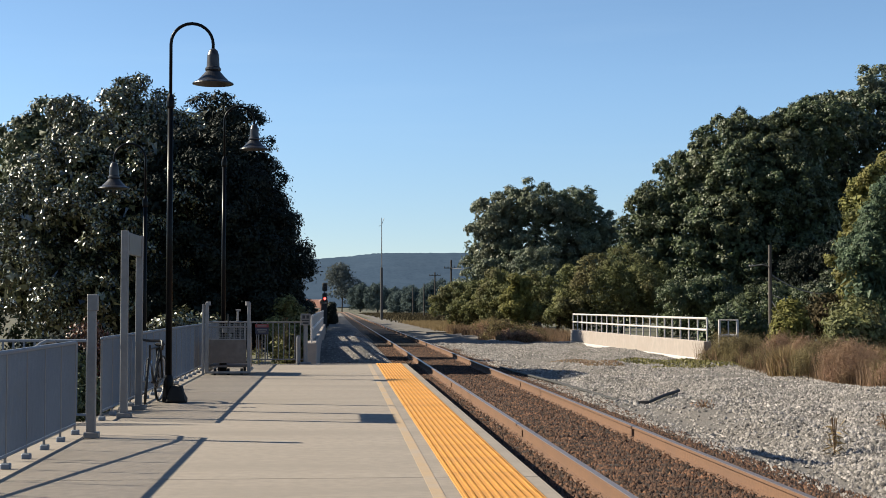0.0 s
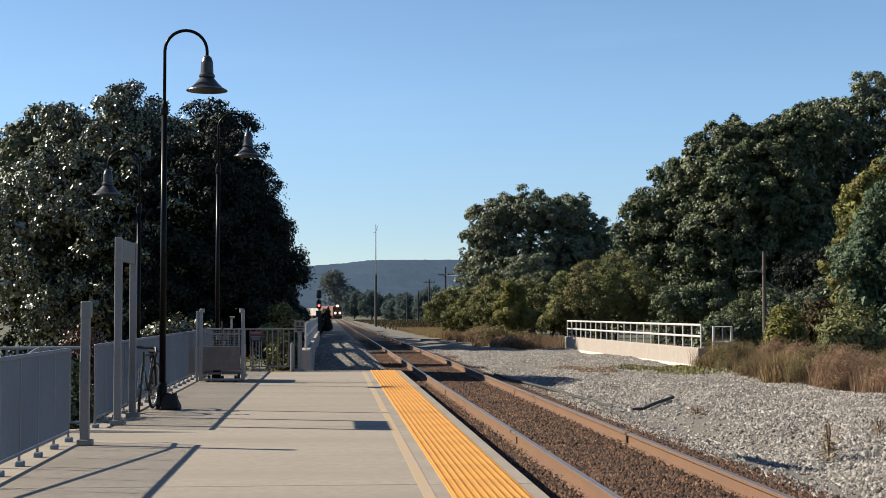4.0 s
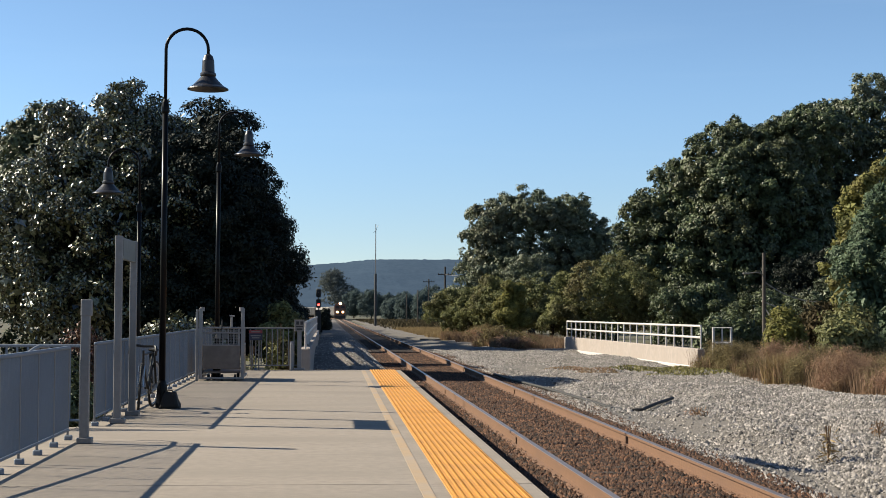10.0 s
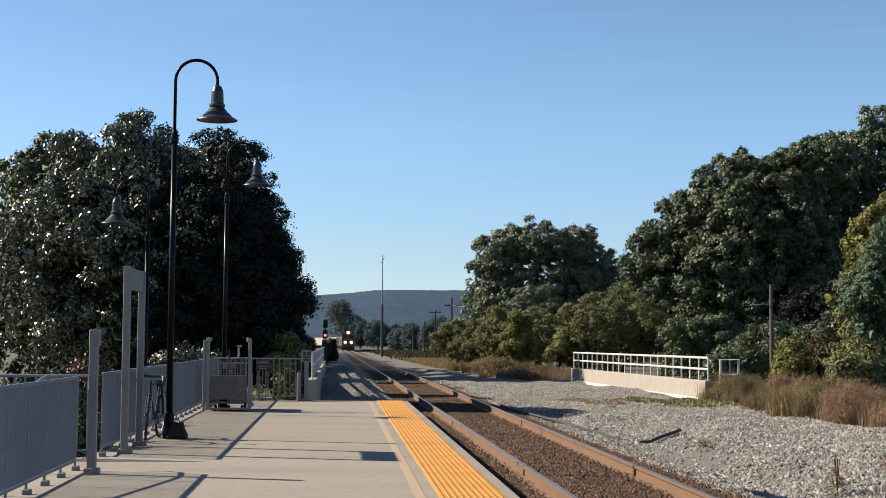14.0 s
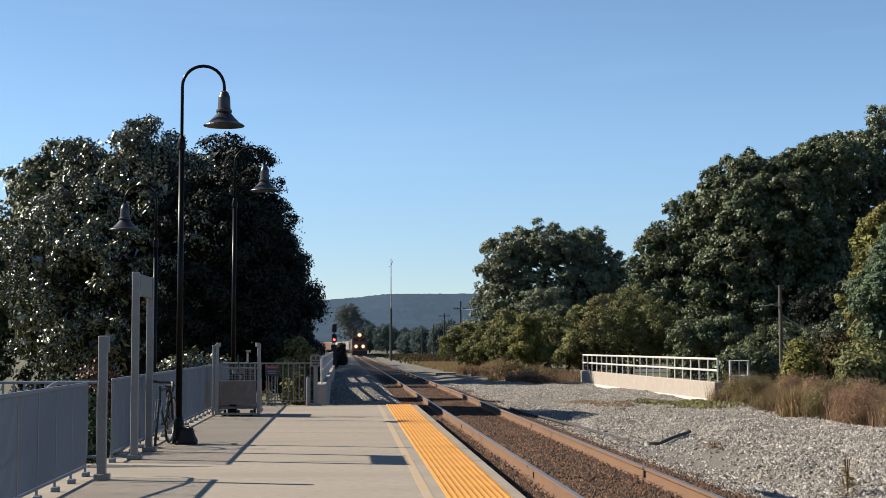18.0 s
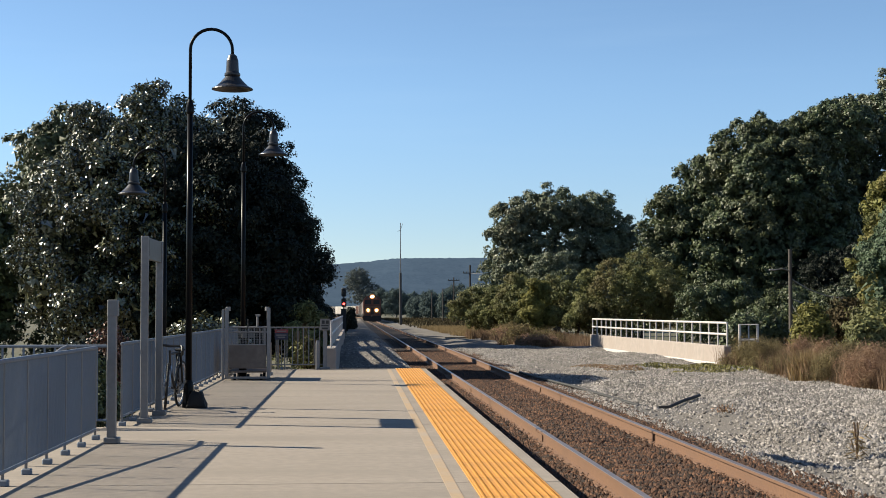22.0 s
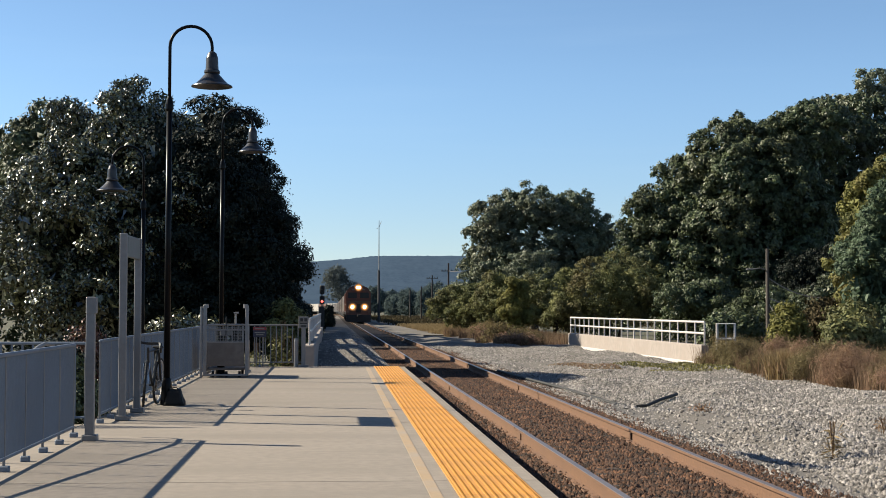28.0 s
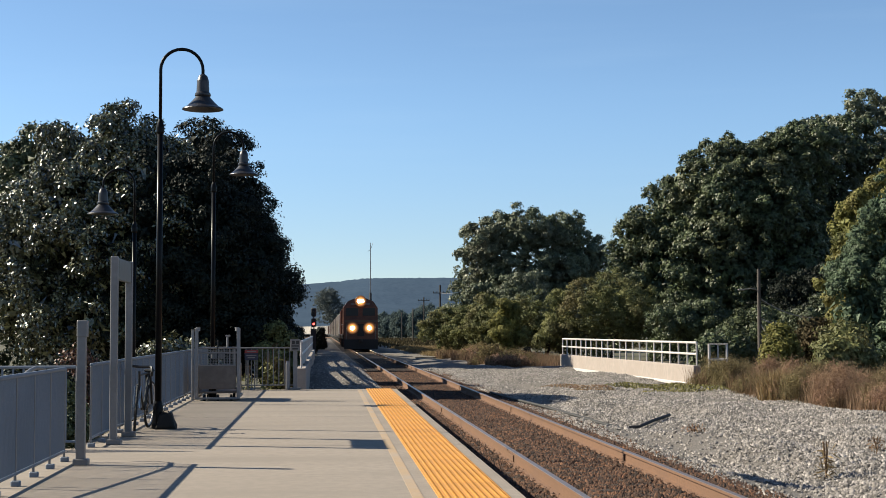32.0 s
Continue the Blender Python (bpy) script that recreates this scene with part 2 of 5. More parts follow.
M = {
    "concrete": mat("platform_concrete", (0.355, 0.312, 0.252), (0.295, 0.26, 0.21), 0.9, 9, bump=0.15, bscale=90, c3=(0.268, 0.236, 0.19), big=0.6, drawn=(0.5, 1.6, 1), rnd=0.03),
    "white_concrete": mat("pale_concrete", (0.44, 0.395, 0.345), (0.37, 0.335, 0.295), 0.9, 5, bump=0.2, bscale=40, c3=(0.38, 0.335, 0.29), big=0.8),
    "tactile": mat("tactile_yellow", (0.76, 0.35, 0.04), (0.70, 0.315, 0.035), 0.65, 14, c3=(0.50, 0.24, 0.04), big=0.7),
    "stripe": mat("worn_tan_paint", (0.50, 0.36, 0.20), (0.42, 0.32, 0.20), 0.85, 20, c3=(0.40, 0.35, 0.28), big=2.0),
    "galv": mat("galvanised_steel", (0.30, 0.302, 0.295), (0.255, 0.257, 0.252), 0.5, 18, metal=0.2, c3=(0.19, 0.19, 0.185)),
    "fence": mat("grey_fence_paint", (0.222, 0.272, 0.330), (0.196, 0.242, 0.295), 0.6, 14, metal=0.1),
    "alu": mat("brushed_aluminium", (0.22, 0.19, 0.165), (0.165, 0.142, 0.125), 0.45, 10, metal=0.4, c3=(0.15, 0.125, 0.105), big=2),
    "lamp": mat("black_lamp_paint", (0.009, 0.0094, 0.011), (0.006, 0.0063, 0.0075), 0.3, 20, spec=0.10),
    "white_paint": mat("white_rail_paint", (0.72, 0.70, 0.66), (0.64, 0.62, 0.58), 0.6, 14),
    "rust": mat("rusty_rail", (0.21, 0.112, 0.058), (0.165, 0.088, 0.046), 0.8, 22, c3=(0.165, 0.09, 0.05), big=1.5, bump=0.1),
    "railtop": mat("worn_rail_top", (0.42, 0.34, 0.27), (0.36, 0.28, 0.22), 0.38, 12, metal=0.7),
    "tie": mat("weathered_tie", (0.058, 0.039, 0.028), (0.034, 0.024, 0.017), 0.95, 18, bump=0.4, bscale=40, rnd=0.3),
    # stained brown, with the shade of the gaps between stones painted in
    "ballast": mat("brown_ballast", (0.06, 0.036, 0.022), (0.03, 0.019, 0.012), 0.95, 22, bump=0.8, bscale=28, c3=(0.045, 0.028, 0.017)),
    "stone_brown": mat("brown_stones", (0.160, 0.080, 0.042), (0.040, 0.021, 0.013), 0.95, 7, island=0.9),
    # shade in the gaps between loose stones is put into this darker grey
    "gravel": mat("grey_gravel", (0.205, 0.193, 0.172), (0.11, 0.103, 0.093), 0.95, 16, bump=0.9, bscale=26, c3=(0.22, 0.20, 0.17), big=0.5),
    "stone_grey": mat("grey_stones", (0.405, 0.386, 0.353), (0.20, 0.191, 0.175), 0.95, 6, c3=(0.27, 0.253, 0.222), big=0.5, island=0.7),
    "ground": mat("dry_grass_ground", (0.125, 0.105, 0.06), (0.085, 0.085, 0.042), 0.95, 2.0, bump=0.5, bscale=12, c3=(0.07, 0.08, 0.038), big=0.08),
    "dirt": mat("dull_track_dirt", (0.20, 0.182, 0.155), (0.125, 0.115, 0.10), 0.95, 4.0, bump=0.4, bscale=20, c3=(0.12, 0.11, 0.085), big=0.15),
    "moss": mat("olive_grass", (0.30, 0.275, 0.085), (0.20, 0.195, 0.06), 0.9, 4, island=0.4),
    "brown_grass": mat("dry_brown_grass", (0.33, 0.215, 0.13), (0.25, 0.165, 0.10), 0.9, 1.5, c3=(0.17, 0.13, 0.065), big=0.25, island=0.35, trans=0.25),
    "brown_brush": mat("brown_brush_twigs", (0.40, 0.25, 0.165), (0.31, 0.195, 0.125), 0.9, 1.2, c3=(0.29, 0.235, 0.115), big=0.5, island=0.45, trans=0.35),
    "olive_brush": mat("olive_brush_twigs", (0.24, 0.20, 0.09), (0.17, 0.15, 0.06), 0.9, 1.2, c3=(0.20, 0.14, 0.075), big=0.5, island=0.45, trans=0.3),
    "tan_grass": mat("tan_grass", (0.36, 0.27, 0.13), (0.29, 0.215, 0.10), 0.9, 1.5, island=0.35, trans=0.25),
    "bark": mat("dark_bark", (0.075, 0.06, 0.045), (0.05, 0.04, 0.03), 0.95, 8, bump=0.5, bscale=20),
    "pole": mat("grey_wood_pole", (0.13, 0.115, 0.10), (0.085, 0.075, 0.065), 0.9, 9, bump=0.3),
    # pale and near-black tones, mixed at random, paint sunlit glints and dark gaps
    "leaf_magnolia": mat("glossy_glint_leaf", (0.21, 0.22, 0.105), (0.022, 0.030, 0.017), 0.27, 2.4, island=0.95, spec=1.0),
    # near-black: shade of the backlit side is mixed into this leaf colour
    "leaf_shaded": mat("shaded_dark_leaf", (0.020, 0.029, 0.019), (0.011, 0.017, 0.012), 0.55, 3, island=0.4, spec=0.15),
    "leaf_red": mat("reddish_leaf", (0.16, 0.045, 0.025), (0.10, 0.06, 0.025), 0.5, 3, island=0.4, trans=0.15),
    # clump-sized noise paints lit clumps and shaded gaps into the leaf colour
    "leaf_oak": mat("oak_leaf", (0.148, 0.190, 0.082), (0.046, 0.071, 0.036), 0.48, 1.5, c3=(0.108, 0.118, 0.054), big=0.25, island=0.4, trans=0.08, spec=0.3),
    # copy of the oak leaf, darkened for the side turned from the sun
    "leaf_oak_shaded": mat("shaded_oak_leaf", (0.105, 0.140, 0.064), (0.040, 0.062, 0.033), 0.48, 1.2, c3=(0.075, 0.076, 0.036), big=0.25, island=0.4, trans=0.08, spec=0.3),
    "leaf_grey": mat("grey_green_leaf", (0.225, 0.268, 0.160), (0.105, 0.145, 0.088), 0.48, 1.0, c3=(0.165, 0.170, 0.105), big=0.3, island=0.35, trans=0.15, spec=0.3),
    "leaf_shrub": mat("olive_shrub_leaf", (0.27, 0.285, 0.110), (0.125, 0.150, 0.060), 0.65, 0.9, c3=(0.19, 0.155, 0.075), big=0.35, island=0.4, trans=0.25, spec=0.2),
    "leaf_yellow": mat("yellow_green_leaf", (0.29, 0.295, 0.085), (0.16, 0.175, 0.058), 0.65, 0.7, c3=(0.195, 0.170, 0.052), big=0.4, island=0.35, trans=0.25, spec=0.2),
    "leaf_gold": mat("golden_green_leaf", (0.27, 0.262, 0.07), (0.18, 0.185, 0.055), 0.65, 0.5, island=0.35, trans=0.3, spec=0.2),
    "leaf_dusk": mat("dusky_leaf", (0.105, 0.082, 0.044), (0.07, 0.064, 0.032), 0.8, 0.8, island=0.5, trans=0.15, spec=0.1),
    "leaf_pine": mat("needle_green", (0.125, 0.18, 0.098), (0.075, 0.12, 0.066), 0.6, 0.5, island=0.35, trans=0.12, spec=0.2),
    # distance haze is mixed into the ridge's blue colour
    "hill": mat("hazed_wooded_hill", (0.076, 0.118, 0.172), (0.058, 0.094, 0.142), 1.0, 0.22, c3=(0.078, 0.12, 0.172), big=0.03, spec=0.0),
    # far_leaf, far_pale, far_olive: distance haze is mixed into the leaf colours
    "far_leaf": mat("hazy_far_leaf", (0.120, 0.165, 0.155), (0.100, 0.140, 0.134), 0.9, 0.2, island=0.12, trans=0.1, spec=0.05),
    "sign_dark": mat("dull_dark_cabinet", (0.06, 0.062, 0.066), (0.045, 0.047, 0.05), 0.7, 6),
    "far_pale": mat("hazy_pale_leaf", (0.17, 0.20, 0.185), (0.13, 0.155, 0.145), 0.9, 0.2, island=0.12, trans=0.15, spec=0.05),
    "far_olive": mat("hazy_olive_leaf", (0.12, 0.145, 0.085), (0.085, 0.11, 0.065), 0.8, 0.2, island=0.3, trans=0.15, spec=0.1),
    "bell": mat("weathered_dark_bronze", (0.050, 0.050, 0.056), (0.034, 0.034, 0.040), 0.36, 12, metal=0.3, c3=(0.02, 0.02, 0.022), big=3),
    "post_alu": mat("pale_aluminium_posts", (0.36, 0.355, 0.34), (0.29, 0.285, 0.275), 0.45, 10, metal=0.25),
    # far poles: wood colour darkened to read as silhouettes against the sky
    "pole_silhouette": mat("silhouette_wood_pole", (0.05, 0.042, 0.036), (0.035, 0.03, 0.026), 0.9, 9),
    "black": mat("black_metal", (0.02, 0.02, 0.022), (0.015, 0.015, 0.016), 0.5, 20),
    "rubber": mat("black_rubber", (0.012, 0.012, 0.012), None, 0.8, 30),
    "chrome": mat("bright_metal", (0.6, 0.6, 0.6), None, 0.25, 20, metal=1.0),
    "navy": mat("navy_sign_face", (0.015, 0.02, 0.06), None, 0.4, 20),
    "red": mat("red_sign_face", (0.35, 0.03, 0.03), None, 0.4, 20),
    "sign_white": mat("white_sign_face", (0.27, 0.26, 0.24), None, 0.5, 20),
    "sign_green": mat("grey_green_sign_back", (0.20, 0.22, 0.21), (0.17, 0.19, 0.18), 0.5, 8),
    "loco": mat("soiled_maroon_paint", (0.26, 0.092, 0.044), (0.175, 0.066, 0.034), 0.55, 3, c3=(0.13, 0.058, 0.036), big=0.7),
    "loco_dark": mat("soot_black_paint", (0.022, 0.018, 0.017), None, 0.6, 5),
    "loco_band": mat("faded_tan_band", (0.22, 0.14, 0.08), None, 0.6, 4),
    "glass": mat("dark_glass", (0.010, 0.009, 0.009), None, 0.35, 20),
    "car_white": mat("dusty_white_car", (0.62, 0.60, 0.55), (0.52, 0.50, 0.45), 0.7, 2, c3=(0.42, 0.38, 0.32)),
    "car_brown": mat("boxcar_brown", (0.20, 0.09, 0.06), (0.15, 0.07, 0.05), 0.7, 2),
    "car_grey": mat("hopper_grey", (0.34, 0.33, 0.31), (0.28, 0.27, 0.25), 0.7, 2),
    "headlight": glow("headlight_glow", (1.0, 0.80, 0.52), 50.0),
    "halo_glow": lamp_halo("warm_halo", 0.60, 1.5),
    "red_light": glow("red_signal_glow", (1.0, 0.06, 0.05), 3.2),
    "cable": mat("cable", (0.03, 0.03, 0.03), None, 0.7, 20),
    "asphalt": mat("asphalt", (0.055, 0.054, 0.052), (0.045, 0.044, 0.043), 0.9, 8, bump=0.2),
}


# ---- mesh helpers ----
def finish(name, bm, material, smooth=False):
    me = bpy.data.meshes.new(name)
    bm.to_mesh(me)
    bm.free()
    for m in material if isinstance(material, (list, tuple)) else [material]:
        me.materials.append(m)
    if smooth:
        me.shade_smooth()
    return me


def part(name, bm, material, parent, label="", smooth=False):
    """Links a bmesh as one mesh object under a thing or a part."""
    ob = new(name, finish(name, bm, material, smooth))
    ob.parent = parent
    if label:
        ob["label"] = label
    return ob


def piece(name, me, parent, m=None):
    """An object on shared mesh data under its thing."""
    ob = new(name, me)
    ob.parent = parent
    if m is not None:
        ob.matrix_basis = m
    return ob


def drop(y):
    """The land falls very gently away beyond the bridge."""
    return -0.0013 * np.clip(y - 60.0, 0.0, 640.0)


def thing(name, at, label, category, group="", rz=0.0, kind=""):
    ob = new(name)
    ob.matrix_basis = pose(at[0], at[1], at[2] + float(drop(at[1])), 0, 0, rz)
    return tagged(ob, label, category, group, kind)


def box(x0, x1, y0, y1, z0, z1, bevel=0.0, bm=None):
    own = bmesh.new()
    vs = [own.verts.new((x, y, z)) for x, y, z in product((x0, x1), (y0, y1), (z0, z1))]
    for f in ((0, 1, 3, 2), (4, 6, 7, 5), (0, 4, 5, 1), (2, 3, 7, 6), (0, 2, 6, 4), (1, 5, 7, 3)):
        own.faces.new([vs[i] for i in f])
    if bevel:
        bmesh.ops.bevel(own, geom=own.edges[:], offset=bevel, segments=1, affect="EDGES")
    return join(bm, own)


def join(bm, own):
    if bm is None:
        return own
    me = bpy.data.meshes.new("t")
    own.to_mesh(me)
    own.free()
    bm.from_mesh(me)
    bpy.data.meshes.remove(me)
    return bm


def tube(points, r, seg=8, bm=None, caps=True):
    """A round tube through the points; r is one radius or one for each point."""
    bm = bm or bmesh.new()
    pts = [Vector(p) for p in points]
    rs = r if isinstance(r, (list, tuple)) else [r] * len(pts)
    rings, side = [], None
    for i, p in enumerate(pts):
        d = (pts[min(i + 1, len(pts) - 1)] - pts[max(i - 1, 0)]).normalized()
        if side is None:
            side = d.orthogonal().normalized()
        side = (side - d * side.dot(d)).normalized()
        up = d.cross(side)
        rings.append([bm.verts.new(p + (side * cos(a) + up * sin(a)) * rs[i]) for a in (2 * pi * k / seg for k in range(seg))])
    for a, b in zip(rings, rings[1:]):
        for k in range(seg):
            bm.faces.new((a[k], a[(k + 1) % seg], b[(k + 1) % seg], b[k]))
    if caps:
        bm.faces.new(rings[0][::-1])
        bm.faces.new(rings[-1])
    return bm


def lathe(profile, seg=24, at=(0, 0, 0), bm=None):
    """Turns (radius, height) pairs round the upright axis."""
    bm = bm or bmesh.new()
    rings = [[bm.verts.new((at[0] + r * cos(2 * pi * k / seg), at[1] + r * sin(2 * pi * k / seg), at[2] + z)) for k in range(seg)] for r, z in profile]
    for a, b in zip(rings, rings[1:]):
        for k in range(seg):
            bm.faces.new((a[k], a[(k + 1) % seg], b[(k + 1) % seg], b[k]))
    bm.faces.new(rings[0][::-1])
    bm.faces.new(rings[-1])
    return bm


def extrude(profile, path, bm=None, slots=None):
    """Sweeps a closed (sideways, up) outline along a path of (x, y, z, heading) stations."""
    bm = bm or bmesh.new()
    rings = [[bm.verts.new((x + u * cos(h), y + u * sin(h), z + v)) for u, v in profile] for x, y, z, h in path]
    n = len(profile)
    for a, b in zip(rings, rings[1:]):
        for k in range(n):
            f = bm.faces.new((a[k], a[(k + 1) % n], b[(k + 1) % n], b[k]))
            if slots and k in slots:
                f.material_index = 1
    bm.faces.new(rings[0][::-1])
    bm.faces.new(rings[-1])
    bmesh.ops.recalc_face_normals(bm, faces=bm.faces[:])
    return bm


def np_mesh(name, verts, faces, material):
    """A mesh from arrays: verts (n, 3), faces (m, k)."""
    me = bpy.data.meshes.new(name)
    k = faces.shape[1]
    me.vertices.add(len(verts))
    me.vertices.foreach_set("co", np.ascontiguousarray(verts, dtype=np.float32).ravel())
    me.loops.add(faces.size)
    me.loops.foreach_set("vertex_index", np.ascontiguousarray(faces, dtype=np.int32).ravel())
    me.polygons.add(len(faces))
    me.polygons.foreach_set("loop_start", np.arange(0, faces.size, k, dtype=np.int32))
    me.update(calc_edges=True)
    me.materials.append(material)
    return me


rng = np.random.default_rng(7)


def unit(v):
    return v / np.maximum(np.linalg.norm(v, axis=1, keepdims=True), 1e-9)


def stones(n, place, size, flat=0.7):
    """n broken stones, faceted above and open below where they are bedded: place(n) gives their centres; size is the range of half widths."""
    c = place(n)
    n = len(c)
    a = rng.uniform(0, 2 * pi, (n, 1)) + np.arange(4) * (pi / 2) + rng.uniform(-0.45, 0.45, (n, 4))
    r = rng.uniform(0.75, 1.35, (n, 4))
    rim = np.stack([r * np.cos(a), r * np.sin(a), rng.uniform(-0.75, 0.1, (n, 4))], -1)
    tip = np.stack([rng.uniform(-0.6, 0.6, n), rng.uniform(-0.6, 0.6, n), rng.uniform(0.55, 1.1, n)], -1)
    s = (size[0] + (size[1] - size[0]) * rng.random((n, 1, 1)) ** 1.7) * rng.uniform(0.75, 1.25, (n, 1, 3))
    v = np.concatenate([rim, tip[:, None]], 1) * s
    v[:, :, 2] *= flat
    v += c[:, None]
    tri = np.array([(0, 1, 4), (1, 2, 4), (2, 3, 4), (3, 0, 4)])
    return v.reshape(-1, 3), (tri[None] + 5 * np.arange(n)[:, None, None]).reshape(-1, 3)


def leaves(c, out, length, width, droop=0.08, stray=0.5, plain=False):
    """Leaf blades at c: each a folded four-cornered blade whose face looks roughly outward; plain ones have three corners."""
    n = len(c)
    up = unit(out + rng.normal(0, stray, (n, 3)))
    d = unit(np.cross(up, rng.normal(size=(n, 3))) + np.array([0, 0, -droop]))
    side = unit(np.cross(d, up))
    L = length * rng.uniform(0.65, 1.25, (n, 1))
    W = width * rng.uniform(0.65, 1.25, (n, 1))
    if plain:
        v = np.stack([c - side * W * 0.55, c + side * W * 0.55 + up * W * 0.15, c + d * L], 1).reshape(-1, 3)
        return v, np.arange(3 * n).reshape(-1, 3)
    a = c
    b = c + d * L * 0.45 + side * W * 0.5 + up * W * 0.12
    e = c + d * L
    f = c + d * L * 0.45 - side * W * 0.5 + up * W * 0.12
    v = np.stack([a, b, e, f], 1).reshape(-1, 3)
    i = 4 * np.arange(n)[:, None]
    tri = np.concatenate([i + np.array([0, 1, 2]), i + np.array([0, 2, 3])], 0)
    return v, tri


def boughs_on(lobes, size, cover, shell):
    """Rounded boughs set over the lobes' outsides, with gaps between them: centres, outward directions, radii."""
    r3 = lobes[:, 3:]
    area = (r3[:, 0] * r3[:, 1] * r3[:, 2]) ** (2 / 3)
    k = max(6, int(cover * 4.0 * area.sum() / size ** 2))
    which = rng.choice(len(lobes), k, p=area / area.sum())
    d = unit(rng.normal(size=(k, 3)))
    d[:, 2] = np.where(d[:, 2] < -0.6, -d[:, 2], d[:, 2])
    rad = rng.uniform(shell, 1.0, (k, 1)) + 0.10 * rng.normal(size=(k, 1)).clip(-1.0, 1.2)
    cen = lobes[which, :3] + d * r3[which] * rad
    rel = (cen[:, None] - lobes[None, :, :3]) / r3[None]
    keep = (np.linalg.norm(rel, axis=2) > shell * 0.86).all(1)
    b = np.minimum(size * rng.uniform(0.55, 1.45, (k, 1)), 0.7 * r3[which].min(1, keepdims=True))
    return cen[keep], d[keep], b[keep]


def crown(lobes, n, length, width, clump=0.5, per=22, shell=0.72, stray=0.3, core=9, bough=0.0, cover=0.34, plain=False):
    """Leaves in clumps over a set of lobes (x, y, z, rx, ry, rz), with uneven outline and gaps; bough gathers the clumps on rounded boughs."""
    lobes = np.array(lobes, float)
    area = (lobes[:, 3] * lobes[:, 4] * lobes[:, 5]) ** (2 / 3)
    k = max(1, n // per)
    if bough:
        bc, bd, br = boughs_on(lobes, bough, cover, shell)
        pick = rng.choice(len(bc), k, p=br[:, 0] ** 2 / (br ** 2).sum())
        d = unit(rng.normal(size=(k, 3)) + bd[pick] * 0.7 + np.array([0, 0, 0.45]))
        cen = bc[pick] + d * br[pick] * rng.uniform(0.72, 1.05, (k, 1)) * np.array([1, 1, 0.82])
    else:
        which = rng.choice(len(lobes), k, p=area / area.sum())
        d = unit(rng.normal(size=(k, 3)))
        d[:, 2] = np.where(d[:, 2] < -0.55, -d[:, 2], d[:, 2])
        rad = rng.uniform(shell, 1.06, (k, 1)) * (1 + 0.16 * rng.normal(size=(k, 1)).clip(-1.5, 0.45))
        cen = lobes[which, :3] + d * lobes[which, 3:] * rad
        # leave out clumps buried deep in another lobe
        rel = (cen[:, None] - lobes[None, :, :3]) / lobes[None, :, 3:]
        keep = (np.linalg.norm(rel, axis=2) > shell * 0.8).all(1)
        cen, d = cen[keep], d[keep]
    k = len(cen)
    spread = clump * rng.uniform(0.4, 1.45, (k, 1, 1))
    off = unit(rng.normal(size=(k * per, 3)) + np.array([0, 0, 0.25])).reshape(k, per, 3) * rng.random((k, per, 1)) ** 0.4 * 1.4 * spread * np.array([1, 1, 0.8])
    c = (cen[:, None] + off).reshape(-1, 3)
    out = np.repeat(d, per, 0) * (0.9 if bough else 0.35) + unit(off.reshape(-1, 3)) + np.array([0, 0, 0.15])
    v, f = leaves(c, unit(out), length, width, stray=stray, plain=plain)
    # broad leafy sprays deeper in, so that little light comes through
    m = n // core
    which = rng.choice(len(lobes), m, p=area / area.sum())
    d = unit(rng.normal(size=(m, 3)))
    c = lobes[which, :3] + d * lobes[which, 3:] * rng.uniform(0.15, 0.76 if bough else 0.66, (m, 1))
    v2, f2 = leaves(c, d, length * 2.0, width * 2.0, plain=True)
    return np.concatenate([v, v2]), np.concatenate([f, f2 + len(v)])


def limb_set(base, top, lobes, r, bm=None):
    """A tapered trunk with limbs that reach into the lobes."""
    bm = bm or bmesh.new()
    base, top = Vector(base), Vector(top)
    mid = base.lerp(top, 0.5) + Vector((0.12, -0.08, 0))
    tube([base + Vector((0, 0, -0.15)), base + Vector((0, 0, 0.35)), mid, top], [r * 1.5, r, r * 0.8, r * 0.5], 8, bm)
    for lb in lobes:
        p = Vector(lb[:3])
        a = base.lerp(top, 0.45 + 0.5 * rng.random())
        q = a.lerp(p, 0.5) + Vector((0, 0, 0.12 * (p - a).length))
        tube([a, q, p], [r * 0.42, r * 0.28, r * 0.08], 6, bm)
    return bm


def tree(name, label, at, lobes, n, leaf, length, width, trunk=0.25, clump=0.5, shell=0.72, category="tree", group="", per=22, stray=0.3, core=9, bough=0.0, cover=0.34):
    """A tree: trunk with limbs, and a crown of leaf clumps; lobes are given from the trunk's base."""
    t = thing(name, at, label, category, group)
    zs = [l[2] for l in lobes]
    part("trunk", limb_set((0, 0, 0), (0.1, 0.05, 0.35 * min(zs) + 0.5 * max(zs)), lobes, trunk), M["bark"], t)
    v, f = crown(lobes, n, length, width, clump, per, shell, stray, core, bough, cover, plain=at[1] > 45)
    ob = new("crown", np_mesh("crown", v, f, leaf))
    ob.parent = t
    return t


